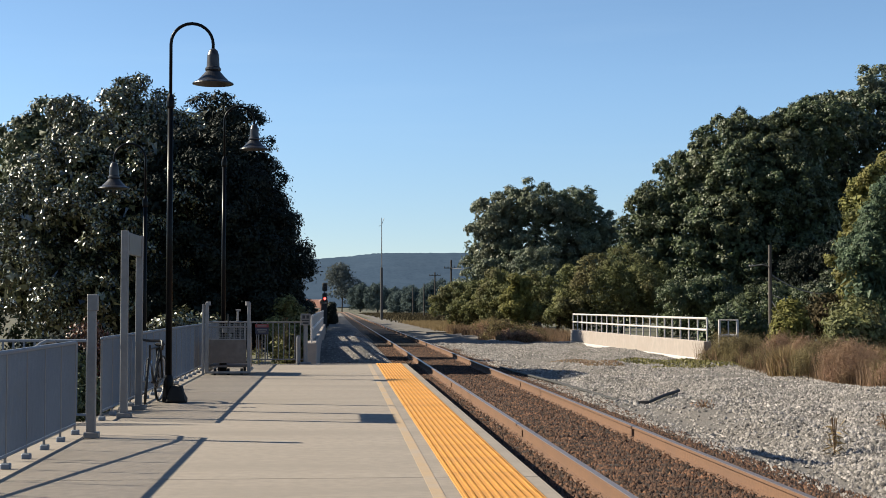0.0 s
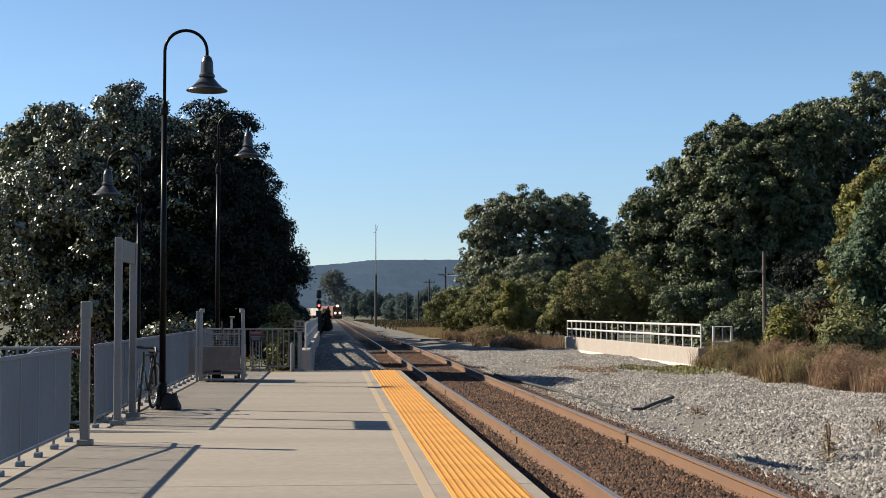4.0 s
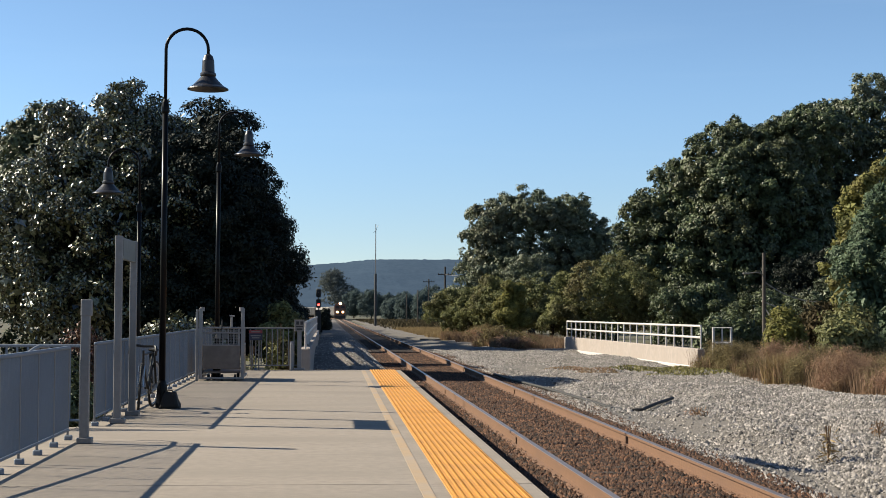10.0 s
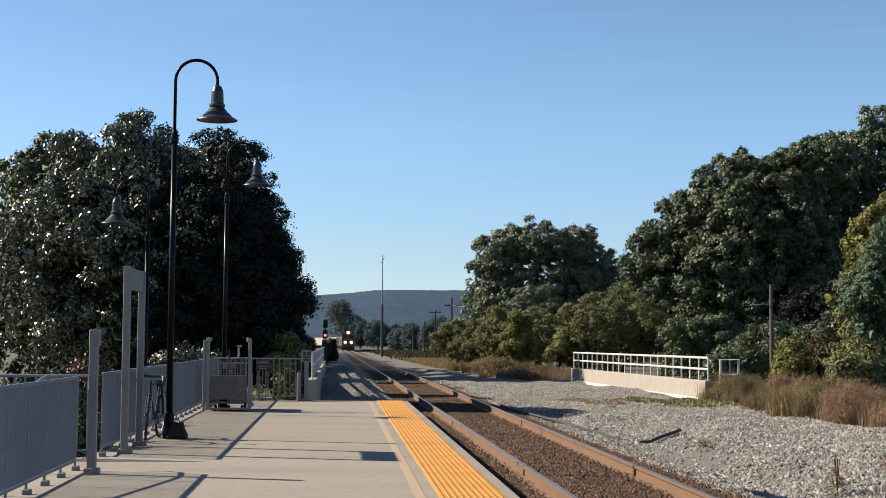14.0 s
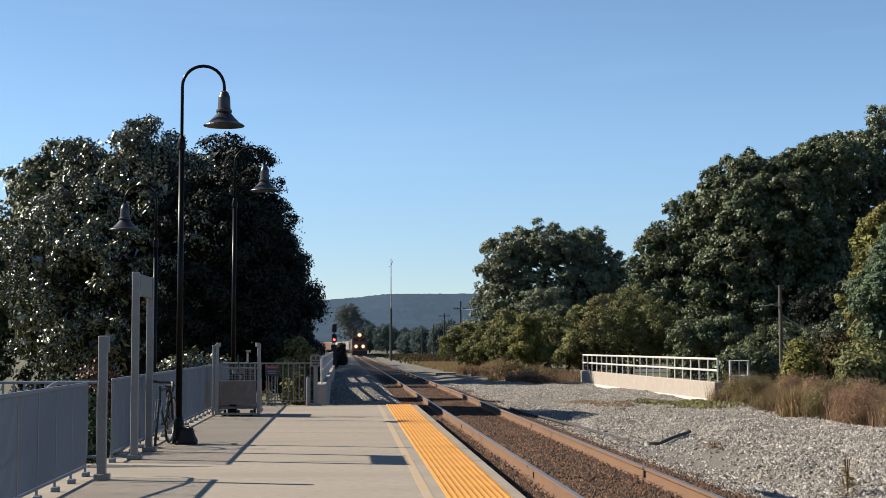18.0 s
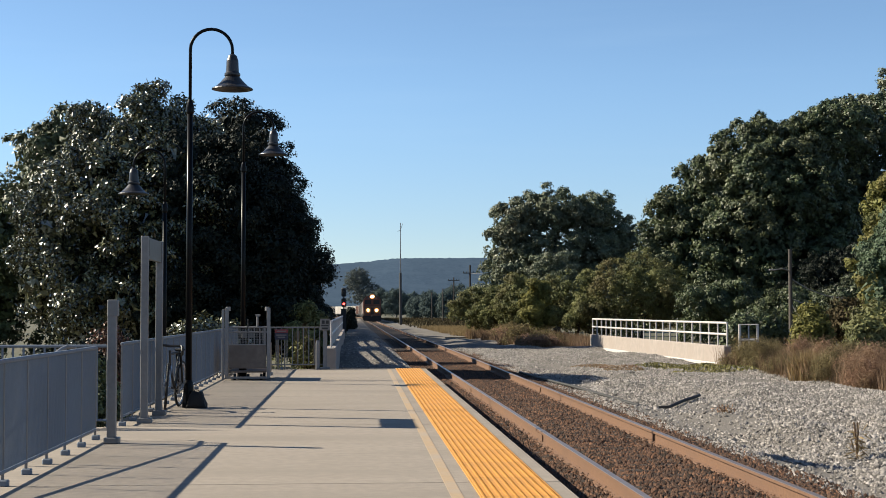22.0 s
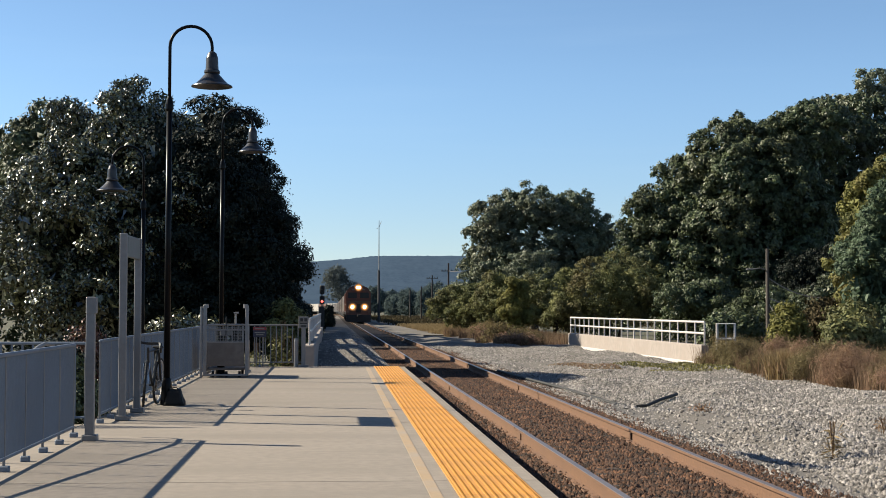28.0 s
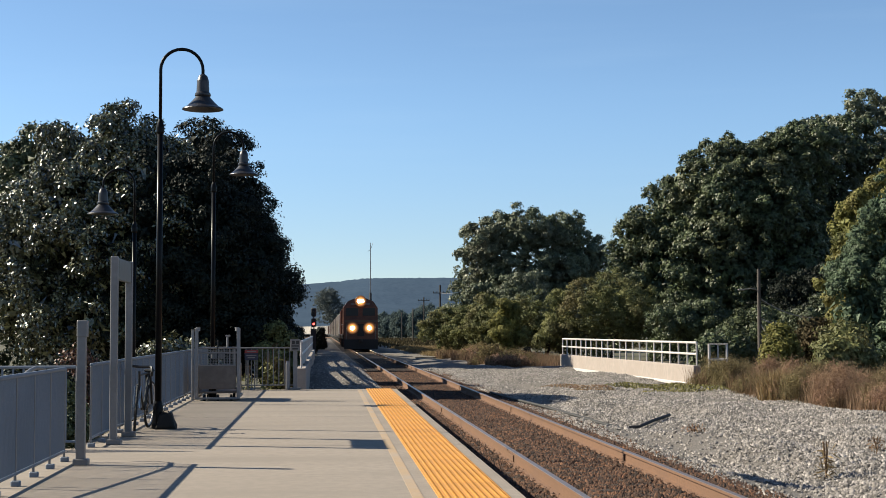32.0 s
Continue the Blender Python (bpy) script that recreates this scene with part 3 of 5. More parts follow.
def lobes_round(rx, ry, z0, z1, k, seed, lob=0.45):
    """k lobes that fill a rounded crown between two heights."""
    r = random.Random(seed)
    out = [(0, 0, (z0 + z1) / 2, rx * 0.72, ry * 0.72, (z1 - z0) * 0.45)]
    for i in range(k):
        a, h = 2 * pi * (i + r.random() * 0.6) / k * 2.4, r.random()
        w = 1 - 0.55 * abs(h - 0.4) ** 1.3 * 2
        out.append((rx * 0.62 * w * cos(a), ry * 0.62 * w * sin(a), z0 + (z1 - z0) * (0.16 + 0.70 * h), rx * lob * r.uniform(0.75, 1.1), ry * lob * r.uniform(0.75, 1.1), (z1 - z0) * lob * 0.5 * r.uniform(0.75, 1.15)))
    return out


def dome(rx, ry, height, k, seed):
    """A full rounded crown that reaches down to the ground, with many bumps on its outside."""
    r = random.Random(seed)
    h = height / 2
    out = [(0, 0, h * 0.92, rx * 0.80, ry * 0.80, h * 0.92), (0, 0, h * 0.5, rx * 0.82, ry * 0.82, h * 0.6)]
    for i in range(k):
        z = 0.97 - 1.55 * (i + 0.5) / k
        a = i * 2.39996 + r.uniform(-0.3, 0.3)
        w = (1 - min(z, 0.999) ** 2) ** 0.68 if z > 0 else 1.0 - 0.10 * z * z
        q = r.uniform(0.70, 0.86)
        b = r.uniform(0.15, 0.25) * rx
        out.append((rx * q * w * cos(a), ry * q * w * sin(a), h + h * 0.84 * z * (q / 0.8), b, b, b * r.uniform(0.85, 1.2)))
    return out


# ---- track line: straight, then a long bend to the left ----
TRACK_X, BEND_AT, BEND_R, RAIL_Z = 3.30, 470.0, 323.0, -0.21


def line(s):
    """Place and heading of the track's middle at s metres along it."""
    if s <= BEND_AT:
        return TRACK_X, s, 0.0
    a = (s - BEND_AT) / BEND_R
    return TRACK_X - BEND_R * (1 - cos(a)), BEND_AT + BEND_R * sin(a), a


def stations(s0, s1, z=0.0, near=6.0, far=10.0):
    out, s = [], s0
    while s < s1:
        x, y, h = line(s)
        out.append((x, y, z + float(drop(s)), h))
        s += near if s < BEND_AT else far
    x, y, h = line(s1)
    return out + [(x, y, z + float(drop(s1)), h)]


# ---- ground ----
GROUND_Z = -0.62
gb = bmesh.new()
xs = [-3500, -600, -150, -60, -30, -15, -8, -4, 0, 6, 12, 18, 26, 40, 70, 150, 600, 3500]
ys = [-800, -120, -30, 0, 12, 24, 36, 48, 60, 80, 110, 150, 220, 320, 480, 700, 1200, 3600]
grid = [[gb.verts.new((x, y, GROUND_Z - 0.02 + float(drop(y)) - (0.25 if x == 6 and y <= 36 else 0.0))) for y in ys] for x in xs]
for i in range(len(xs) - 1):
    for j in range(len(ys) - 1):
        gb.faces.new((grid[i][j], grid[i + 1][j], grid[i + 1][j + 1], grid[i][j + 1]))
ground = tagged(new("ground", finish("ground", gb, M["ground"])), "flat dry grass and earth ground", "ground", kind="structure")


def wave(x, y):
    """Low unevenness of loose gravel."""
    return 0.075 * np.sin(x * 1.7 + 0.6 * np.sin(y * 0.5)) * np.sin(y * 0.43 + 1.0) + 0.045 * np.sin(x * 2.6 + 0.9 * y + np.sin(y * 0.7)) + 0.028 * np.sin(y * 2.3 - x)


def yard_z(x, y):
    """Height of the gravel beside the track: ballast shoulder, then a nearly level yard."""
    shoulder = np.clip((6.0 - x) / 1.3, 0, 1)
    edge = np.clip((x - 12.2) / 1.5, 0, 1)
    dip = 0.17 * np.exp(-((x - 6.15) / 0.85) ** 2) * np.clip((26.0 - y) / 5.0, 0, 1)
    return -0.50 + 0.06 * shoulder - dip + wave(x, y) * np.clip((x - 4.9) / 0.8, 0, 1) - 0.25 * edge + drop(y)


def sheet(x0, x1, y0, y1, nx, ny, zf):
    x, y = np.meshgrid(np.linspace(x0, x1, nx), np.linspace(y0, y1, ny), indexing="ij")
    v = np.stack([x, y, zf(x, y)], -1).reshape(-1, 3)
    i = (np.arange(nx - 1)[:, None] * ny + np.arange(ny - 1)[None]).ravel()[:, None]
    return v, i + np.array([0, ny, ny + 1, 1])


v, f = sheet(4.75, 14.2, -60, 100, 40, 420, yard_z)
yard = tagged(new("gravel_yard", np_mesh("gravel_yard", v, f, M["gravel"])), "loose pale grey gravel beside the track", "gravel", kind="structure")
yard.data.shade_smooth()

v, f = sheet(4.75, 6.75, 99.9, 230, 6, 120, lambda x, y: yard_z(x, y) - 0.02)
yard_far = tagged(new("gravel_strip", np_mesh("gravel_strip", v, f, M["dirt"])), "dull grey gravel strip beside the far track", "gravel", kind="structure")

# ballast bed under the track
bed = bmesh.new()
extrude([(-3.0, -0.45), (-1.5, -0.185), (1.25, -0.185), (2.3, -0.42)], [(x, y, z + RAIL_Z + 0.0, h) for x, y, z, h in stations(36.2, 640)], bed)
extrude([(-1.5, -0.45), (-1.5, -0.185), (1.25, -0.185), (2.3, -0.42)], [(x, y, z + RAIL_Z, h) for x, y, z, h in stations(-60, 36.2)], bed)
tagged(new("ballast_bed", finish("ballast_bed", bed, M["ballast"])), "brown stained crushed stone under the track, darkened for shaded gaps", "ballast", kind="structure")

# pale shoulder gravel past the platform's end, heaped in low mounds
def shoulder_z(x, y):
    rise = np.clip((y - 40.0) / 9.0, 0, 1)
    heap = 0.40 * rise * rise * (3 - 2 * rise) * np.clip((95.0 - y) / 35.0, 0.3, 1.0)
    edge = np.clip((1.72 - x) / 0.8, 0, 1)
    mound = 0.10 * np.sin((y - 46.5) * 0.42 + 0.7 * np.sin(x * 1.3)) + 0.03 * np.sin(y * 1.37 + x * 1.1)
    return RAIL_Z - 0.15 - 0.15 * np.clip((0.7 - x) / 1.25, 0, 1) * (1 - rise) + edge * (heap + mound * np.clip((y - 40.0) / 6.0, 0, 1)) + drop(y)


v, f = sheet(-0.5, 1.78, 35.6, 130, 12, 320, shoulder_z)
tagged(new("gravel_shoulder", np_mesh("gravel_shoulder", v, f, M["gravel"])), "pale grey gravel shoulder heaped along the track", "gravel", kind="structure").data.shade_smooth()
sb = bmesh.new()
extrude([(-3.85, -0.50), (-3.85, -0.36), (-2.6, -0.19), (-1.75, -0.17), (-1.55, -0.20), (-1.55, -0.50)], [(x, y, z + RAIL_Z, h) for x, y, z, h in stations(129.5, 420)], sb)
tagged(new("gravel_bank", finish("gravel_bank", sb, M["gravel"])), "grey gravel bank along the far track", "gravel", kind="structure")

# service road beside the track, far off
rb = bmesh.new()
extrude([(3.4, -0.42), (3.4, -0.34), (6.9, -0.34), (6.9, -0.42)], [(x, y, RAIL_Z + z, h) for x, y, z, h in stations(110, 420)], rb)
tagged(new("service_road", finish("service_road", rb, M["dirt"])), "pale dirt service road beside the track", "road", kind="structure")

# ---- rails ----
RAIL = [(-0.07, -0.172), (0.07, -0.172), (0.07, -0.160), (0.010, -0.140), (0.010, -0.045), (0.036, -0.034), (0.036, -0.004), (0.030, 0.0), (-0.030, 0.0), (-0.036, -0.004), (-0.036, -0.034), (-0.010, -0.045), (-0.010, -0.140), (-0.07, -0.160)]
track = thing("railway_track", (0, 0, 0), "single railway track with rusty steel rails on timber ties", "railway track", kind="structure")
for side in (-0.755, 0.755):
    cuts = [-60.0, 7.5, 19.45, 31.35, 43.2, 55.1, 67.0, 640.0]
    for a, b in zip(cuts, cuts[1:]):
        rail = part("rail", extrude([(u + side, w) for u, w in RAIL], [(x, y, RAIL_Z + z, h) for x, y, z, h in stations(a + 0.006, b - 0.006)], slots={6, 7, 8}), [M["rust"], M["railtop"]], track)
        if b < 100:
            for q in (-0.022, 0.022):
                part("joint_bar", box(TRACK_X + side + q - 0.006, TRACK_X + side + q + 0.006, b - 0.012, b + 0.40, RAIL_Z - 0.135, RAIL_Z - 0.05, 0.003), M["rust"], rail)

# ---- platform ----
END_Y, EDGE_X, LEFT_X = 35.45, 1.72, -3.05
platform = thing("platform", (0, 0, 0), "long pale concrete station platform", "platform", kind="structure")
cuts = [-36.8, -30.7, -24.6, -18.5, -12.4, -6.3, -0.2, 5.9, 12.0, 18.1, 24.2, 30.3, END_Y]


def askew(bm):
    """The platform's edge runs a hair away from the track's line."""
    for w in bm.verts:
        if w.co.x > 0.7:
            w.co.x += edge_shift(w.co.y)
    return bm


def edge_shift(y):
    return 0.0026 * (y - 18.0)


for y0, y1 in zip(cuts, cuts[1:]):
    part("slab", askew(box(LEFT_X, EDGE_X, y0 + 0.005, y1 - (0.005 if y1 < END_Y else 0.0), -0.70, 0.0, 0.010)), M["concrete"], platform)
part("painted_line", askew(box(0.75, 0.842, -36, END_Y - 0.4, 0.0, 0.004)), M["stripe"], platform, "worn tan painted line")

# tactile edge panels with rows of domes
PANEL = 0.61


def tactile_mesh():
    bm = box(0, 0.61, 0.004, 1.216, 0, 0.010, 0.002)
    for i in range(10):
        for j in range(20):
            cx, cy = 0.032 + i * 0.0607, 0.034 + j * 0.0607
            ring0 = [bm.verts.new((cx + 0.017 * cos(a), cy + 0.017 * sin(a), 0.010)) for a in (pi / 4 + pi / 4 * 1.5 * k * 0 + 2 * pi * k / 6 for k in range(6))]
            ring1 = [bm.verts.new((cx + 0.010 * cos(a), cy + 0.010 * sin(a), 0.016)) for a in (pi / 4 + 2 * pi * k / 6 for k in range(6))]
            for k in range(6):
                bm.faces.new((ring0[k], ring0[(k + 1) % 6], ring1[(k + 1) % 6], ring1[k]))
            bm.faces.new(ring1)
    return finish("tactile_panel", bm, M["tactile"])


tp = tactile_mesh()
for k in range(58):
    y = END_Y - 0.03 - 1.22 * (k + 1)
    piece("tactile_panel", tp, platform, pose(0.965 + edge_shift(y), y, 0.001, 0, 0, -0.149))


# ---- fences ----
def fine_bars(length, gap, half, z0, z1, material):
    """Hundreds of thin upright bars along y, in one mesh."""
    y = np.arange(gap, length, gap)
    c = np.array(list(product((-1, 1), (-1, 1), (0, 1))), float)
    v = np.stack([np.broadcast_to(c[:, 0] * half, (len(y), 8)), y[:, None] + c[:, 1] * half, np.broadcast_to(z0 + (z1 - z0) * c[:, 2], (len(y), 8))], -1).reshape(-1, 3)
    quad = np.array([(0, 1, 3, 2), (4, 6, 7, 5), (0, 4, 5, 1), (2, 3, 7, 6)])
    return np_mesh("bar_infill", v, (quad[None] + 8 * np.arange(len(y))[:, None, None]).reshape(-1, 4), material)


def fence_run(name, length, label, group, step=0.85, height=1.03, fine=True, feet=True, coat="fence"):
    """A run of fence along its own y axis: rails, posts with base blocks, and fine upright bars or open pickets."""
    t = thing(name, (0, 0, 0), label, "fence", group)
    part("top_rail", box(-0.022, 0.022, 0, length, height - 0.036, height, 0.010), M[coat], t)
    part("bottom_rail", box(-0.016, 0.016, 0, length, 0.10, 0.128, 0.005), M[coat], t)
    n = max(1, round(length / step))
    pm = finish("post", box(-0.012, 0.012, -0.010, 0.010, 0.0, height - 0.036, 0.002), M["galv"])
    fm = finish("base_block", box(-0.035, 0.05, -0.036, 0.036, -0.005, 0.052, 0.010), M["fence"])
    for i in range(n + 1):
        p = piece("post", pm, t, pose(0, length * i / n, 0))
        if feet:
            piece("base_block", fm, p)
    if fine:
        ob = new("bar_infill", fine_bars(length, 0.034, 0.0038, 0.128, height - 0.036, M[coat]))
        ob.parent = t
        ob["kind"] = "stuff"
    else:
        km = finish("picket", box(-0.011, 0.011, -0.011, 0.011, 0.128, height - 0.036), M[coat])
        k = int(length / 0.125)
        for i in range(1, k):
            piece("picket", km, t, pose(0, length * i / k, 0))
    return t


G = "platform fence"
LBL = "blue-grey painted steel fence with fine upright bars"
fence_run("bar_fence", 16.24 + 20.0, LBL, G).matrix_basis = pose(-2.85, -20.0, 0)
fence_run("bar_fence", 35.9 - 18.19, LBL, G).matrix_basis = pose(-2.87, 18.19, 0)
fence_run("picket_fence", 2.1, "pale steel picket fence across the platform end", G, step=1.05, fine=False, coat="galv").matrix_basis = pose(-2.80, 35.3, 0, 0, 0, -90)
fence_run("picket_fence", 4.4, "grey picket railing beside the ramp behind the platform fence", G, step=1.4, fine=False, feet=False).matrix_basis = pose(-7.4, 17.9, -0.02, 0, 0, -90)

# landing and ramp behind the fence
ramp = thing("access_ramp", (0, 0, 0), "concrete access ramp running down behind the platform fence", "ramp", kind="structure")
part("landing", box(-7.5, LEFT_X - 0.004, 15.6, 18.1, -0.70, -0.006, 0.01), M["concrete"], ramp)
rm = bmesh.new()
q = [rm.verts.new(p) for p in ((LEFT_X - 0.004, 15.59, -0.01), (-4.6, 15.59, -0.01), (-4.6, 9.8, -0.60), (LEFT_X - 0.004, 9.8, -0.60), (LEFT_X - 0.004, 15.59, -0.7), (-4.6, 15.59, -0.7), (-4.6, 9.8, -0.7), (LEFT_X - 0.004, 9.8, -0.7))]
for f in ((0, 1, 2, 3), (4, 7, 6, 5), (0, 3, 7, 4), (1, 5, 6, 2), (2, 6, 7, 3), (0, 4, 5, 1)):
    rm.faces.new([q[i] for i in f])
part("slope", rm, M["concrete"], ramp)
hr = thing("ramp_handrail", (-3.12, 0, 0), "pale steel tube handrail sloping down along the ramp", "handrail")
tube([(0, 16.50, 0.72), (0, 16.55, 0.90), (0, 16.45, 1.01), (0, 16.0, 1.03), (0, 15.7, 1.01), (0, 10.2, 0.34)], 0.021, 8, (hb := bmesh.new()))
part("tube", hb, M["galv"], hr, smooth=True)
for y, z in ((15.8, 1.02), (13.6, 0.75), (11.4, 0.48)):
    part("support", tube([(0, y, z - 0.95), (0, y, z - 0.01)], 0.018, 8), M["galv"], hr)

# ---- tall post, sign frame ----
pt = thing("card_reader_post", (-2.60, 15.81, 0), "square grey steel post with a small box at its top", "post")
part("shaft", box(-0.046, 0.046, -0.046, 0.046, 0.02, 1.53, 0.006), M["galv"], pt)
part("base_plate", box(-0.075, 0.085, -0.075, 0.075, 0, 0.065, 0.008), M["galv"], pt)
part("reader_box", box(-0.048, 0.064, -0.052, 0.052, 1.36, 1.54, 0.008), M["galv"], pt, "grey reader box")

sg = thing("platform_sign", (-2.66, 18.63, 0), "two-legged grey steel sign frame with a narrow board on top", "sign")
for y in (0.0, 1.39):
    leg = part("leg", box(-0.045, 0.045, y - 0.045, y + 0.045, 0.03, 2.37, 0.006), M["galv"], sg)
    part("base_plate", box(-0.08, 0.10, y - 0.08, y + 0.08, 0, 0.065, 0.008), M["galv"], leg)
part("board", box(-0.03, 0.03, 0.046, 1.344, 2.08, 2.36, 0.006), M["sign_green"], sg, "grey-green sign board")
part("board_clamp", box(-0.034, 0.036, 0.05, 0.16, 2.12, 2.33, 0.004), M["black"], sg)


# ---- lamps ----
def street_lamp(at, turn, label):
    t = thing("platform_lamp", at, label, "lamp post", "platform lamps", rz=turn)
    part("base", lathe([(0.095, 0), (0.095, 0.05), (0.085, 0.09), (0.076, 0.30), (0.064, 0.36), (0.052, 0.40)], 20), M["lamp"], t, smooth=False)
    part("shaft", tube([(0, 0, 0.40), (0, 0, 4.47)], [0.050, 0.042], 14), M["lamp"], t, smooth=True)
    part("collar", lathe([(0.044, 4.33), (0.060, 4.36), (0.060, 4.43), (0.046, 4.50), (0.027, 4.55)], 16), M["lamp"], t)
    arc = [(0, 0, 4.5), (0, 0, 5.29)] + [(0.31 - 0.31 * cos(a), 0, 5.29 + 0.31 * sin(a)) for a in (pi * k / 14 for k in range(1, 15))] + [(0.62, 0, 5.18)]
    part("arm", tube(arc, 0.024, 10), M["lamp"], t, smooth=True)
    bell = [(0.03, 5.17), (0.065, 5.14), (0.088, 5.07), (0.096, 4.90), (0.118, 4.875), (0.118, 4.85), (0.105, 4.83), (0.165, 4.76), (0.235, 4.69), (0.30, 4.655), (0.305, 4.64), (0.28, 4.64), (0.10, 4.74)]
    part("bell_shade", lathe(bell, 28, (0.62, 0, 0.06)), M["bell"], t, "dark bell-shaped metal shade", smooth=False)
    return t


street_lamp((-2.43, 21.55, 0), 0, "tall black lamp post with curved arm and bell shade")
street_lamp((-2.31, 30.4, -0.02), 0, "tall black lamp post with bell shade beside the lift")
street_lamp((-3.78, 29.2, -0.95), 180, "black lamp post with a curved arm before the dark tree")


# ---- bicycle leaning by the lamp ----
def bicycle(at, rz, lean):
    t = thing("bicycle", at, "dark bicycle with thin wheels leaning by the lamp post", "bicycle")
    t.matrix_basis = pose(*at, 0, 0, rz) @ pose(0, 0, 0, 0, lean, 0)

    steer = pose(0, 0.10, 0) @ pose(0, 0, 0, 0, 0, 12) @ pose(0, -0.10, 0)

    def wheel(y):
        ring = [(0, y + 0.325 * cos(a), 0.345 + 0.325 * sin(a)) for a in (2 * pi * k / 32 for k in range(33))]
        # white rim colour stands in for bright reflections on the metal
        ob = part("wheel", tube([(0, y + 0.30 * cos(a), 0.345 + 0.30 * sin(a)) for a in (2 * pi * k / 32 for k in range(33))], 0.014, 6, caps=False), M["white_paint"], t)
        part("tyre", tube(ring, 0.019, 6, caps=False), M["rubber"], ob)
        sp = bmesh.new()
        for k in range(14):
            a = 2 * pi * k / 14
            tube([(0, y, 0.345), (0, y + 0.30 * cos(a), 0.345 + 0.30 * sin(a))], 0.0025, 4, sp)
        part("spokes", sp, M["post_alu"], ob)
        return ob

    wheel(0.0).matrix_basis = steer
    wheel(1.0)
    fr = bmesh.new()
    for a, b in (((0, 0.12, 0.86), (0, 0.20, 0.62)), ((0, 0.14, 0.80), (0, 0.70, 0.82)), ((0, 0.18, 0.66), (0, 0.58, 0.30)), ((0, 0.58, 0.30), (0, 0.74, 0.83)), ((0.03, 0.58, 0.30), (0.03, 1.0, 0.345)), ((-0.03, 0.58, 0.30), (-0.03, 1.0, 0.345)), ((0.03, 0.71, 0.80), (0.03, 1.0, 0.345)), ((-0.03, 0.71, 0.80), (-0.03, 1.0, 0.345))):
        tube([a, b], 0.017, 8, fr)
    part("frame", fr, M["black"], t)
    fk = bmesh.new()
    for s in (-0.035, 0.035):
        tube([(s, 0.19, 0.64), (s, 0.10, 0.50), (s, 0.0, 0.345)], 0.011, 6, fk)
    part("fork", fk, M["chrome"], t).matrix_basis = steer
    part("seat", box(-0.06, 0.06, 0.66, 0.90, 0.83, 0.87, 0.02), M["rubber"], t)
    hb = bmesh.new()
    for s in (-1, 1):
        tube([(0, 0.10, 0.92), (s * 0.15, 0.09, 0.93), (s * 0.175, -0.01, 0.925), (s * 0.18, -0.05, 0.87), (s * 0.18, -0.01, 0.81)], 0.020, 6, hb)
    part("handlebar", hb, M["black"], t).matrix_basis = steer
    part("chainring", tube([(0.045, 0.58, 0.30), (0.052, 0.58, 0.30)], 0.09, 16), M["chrome"], t)


bicycle((-2.69, 20.75, 0), -5.5, 4.0)

# ---- black bag beside the lamp ----
bag = thing("black_bag", (-2.30, 21.45, 0), "slumped black cloth bag beside the lamp post", "bag")
bb = box(-0.16, 0.16, -0.11, 0.11, 0.0, 0.24)
bmesh.ops.subdivide_edges(bb, edges=bb.edges[:], cuts=3, use_grid_fill=True)
for w in bb.verts:
    k = 1.0 - 0.62 * (w.co.z / 0.26) ** 1.1
    w.co.x, w.co.y = w.co.x * k + 0.03 * noise.noise(w.co * 9), w.co.y * k + 0.03 * noise.noise(w.co * 7 + Vector((3, 0, 0)))
    w.co.z = max(0.0, w.co.z * (1 + 0.12 * noise.noise(w.co * 6)))
part("sack", bb, M["rubber"], bag, smooth=True)
part("strap", tube([(-0.05, 0, 0.22), (-0.03, -0.01, 0.265), (0.03, -0.01, 0.26), (0.05, 0, 0.21)], 0.009, 6), M["black"], bag)

# ---- wheelchair lift parked against the fence ----
lf = thing("wheelchair_lift", (-2.60, 29.9, 0), "portable aluminium wheelchair lift with two tall posts", "wheelchair lift")
for x in (0.0, 0.85):
    p = part("mast", box(x - 0.035, x + 0.035, -0.04, 0.04, 0.03, 1.48, 0.006), M["post_alu"], lf)
    part("mast_cap", tube([(x + (0.03 if x == 0 else -0.03), 0, 1.42), (x + (0.03 if x == 0 else -0.03), 0, 1.50)], 0.045, 10), M["post_alu"], p)
    part("side_rail", box(x - 0.025, x + 0.025, 0.04, 1.25, 0.06, 0.11, 0.004), M["post_alu"], lf)
part("back_mast", box(-0.10, -0.05, -0.03, 0.03, 0.0, 1.45, 0.005), M["post_alu"], lf)
part("gate_panel", box(0.05, 0.80, -0.028, -0.006, 0.24, 0.72, 0.004), M["alu"], lf, "brushed aluminium gate panel")
for x in (0.09, 0.76):
    part("inner_post", box(x - 0.014, x + 0.014, 0.0, 0.03, 0.72, 1.06, 0.003), M["post_alu"], lf)
for x in (0.02, 0.838):
    part("side_panel", box(x - 0.006, x + 0.006, 0.05, 1.24, 0.12, 0.74, 0.003), M["alu"], lf, "solid aluminium side panel")
part("gate_lip", box(0.05, 0.80, -0.034, 0.004, 0.715, 0.74, 0.003), M["post_alu"], lf)
part("winch_box", box(0.30, 0.56, 0.02, 0.12, 0.86, 0.99, 0.01), M["galv"], lf, "grey winch housing")
part("deck", box(0.05, 0.80, 0.05, 1.2, 0.15, 0.19, 0.004), M["alu"], lf)
part("lower_bar", box(0.0, 0.86, -0.05, -0.01, 0.03, 0.075, 0.004), M["post_alu"], lf)
wire_bm = bmesh.new()
for k in range(24):
    box(0.06 + 0.0315 * k, 0.0655 + 0.0315 * k, -0.004, 0.004, 0.745, 1.05, 0.0, wire_bm)
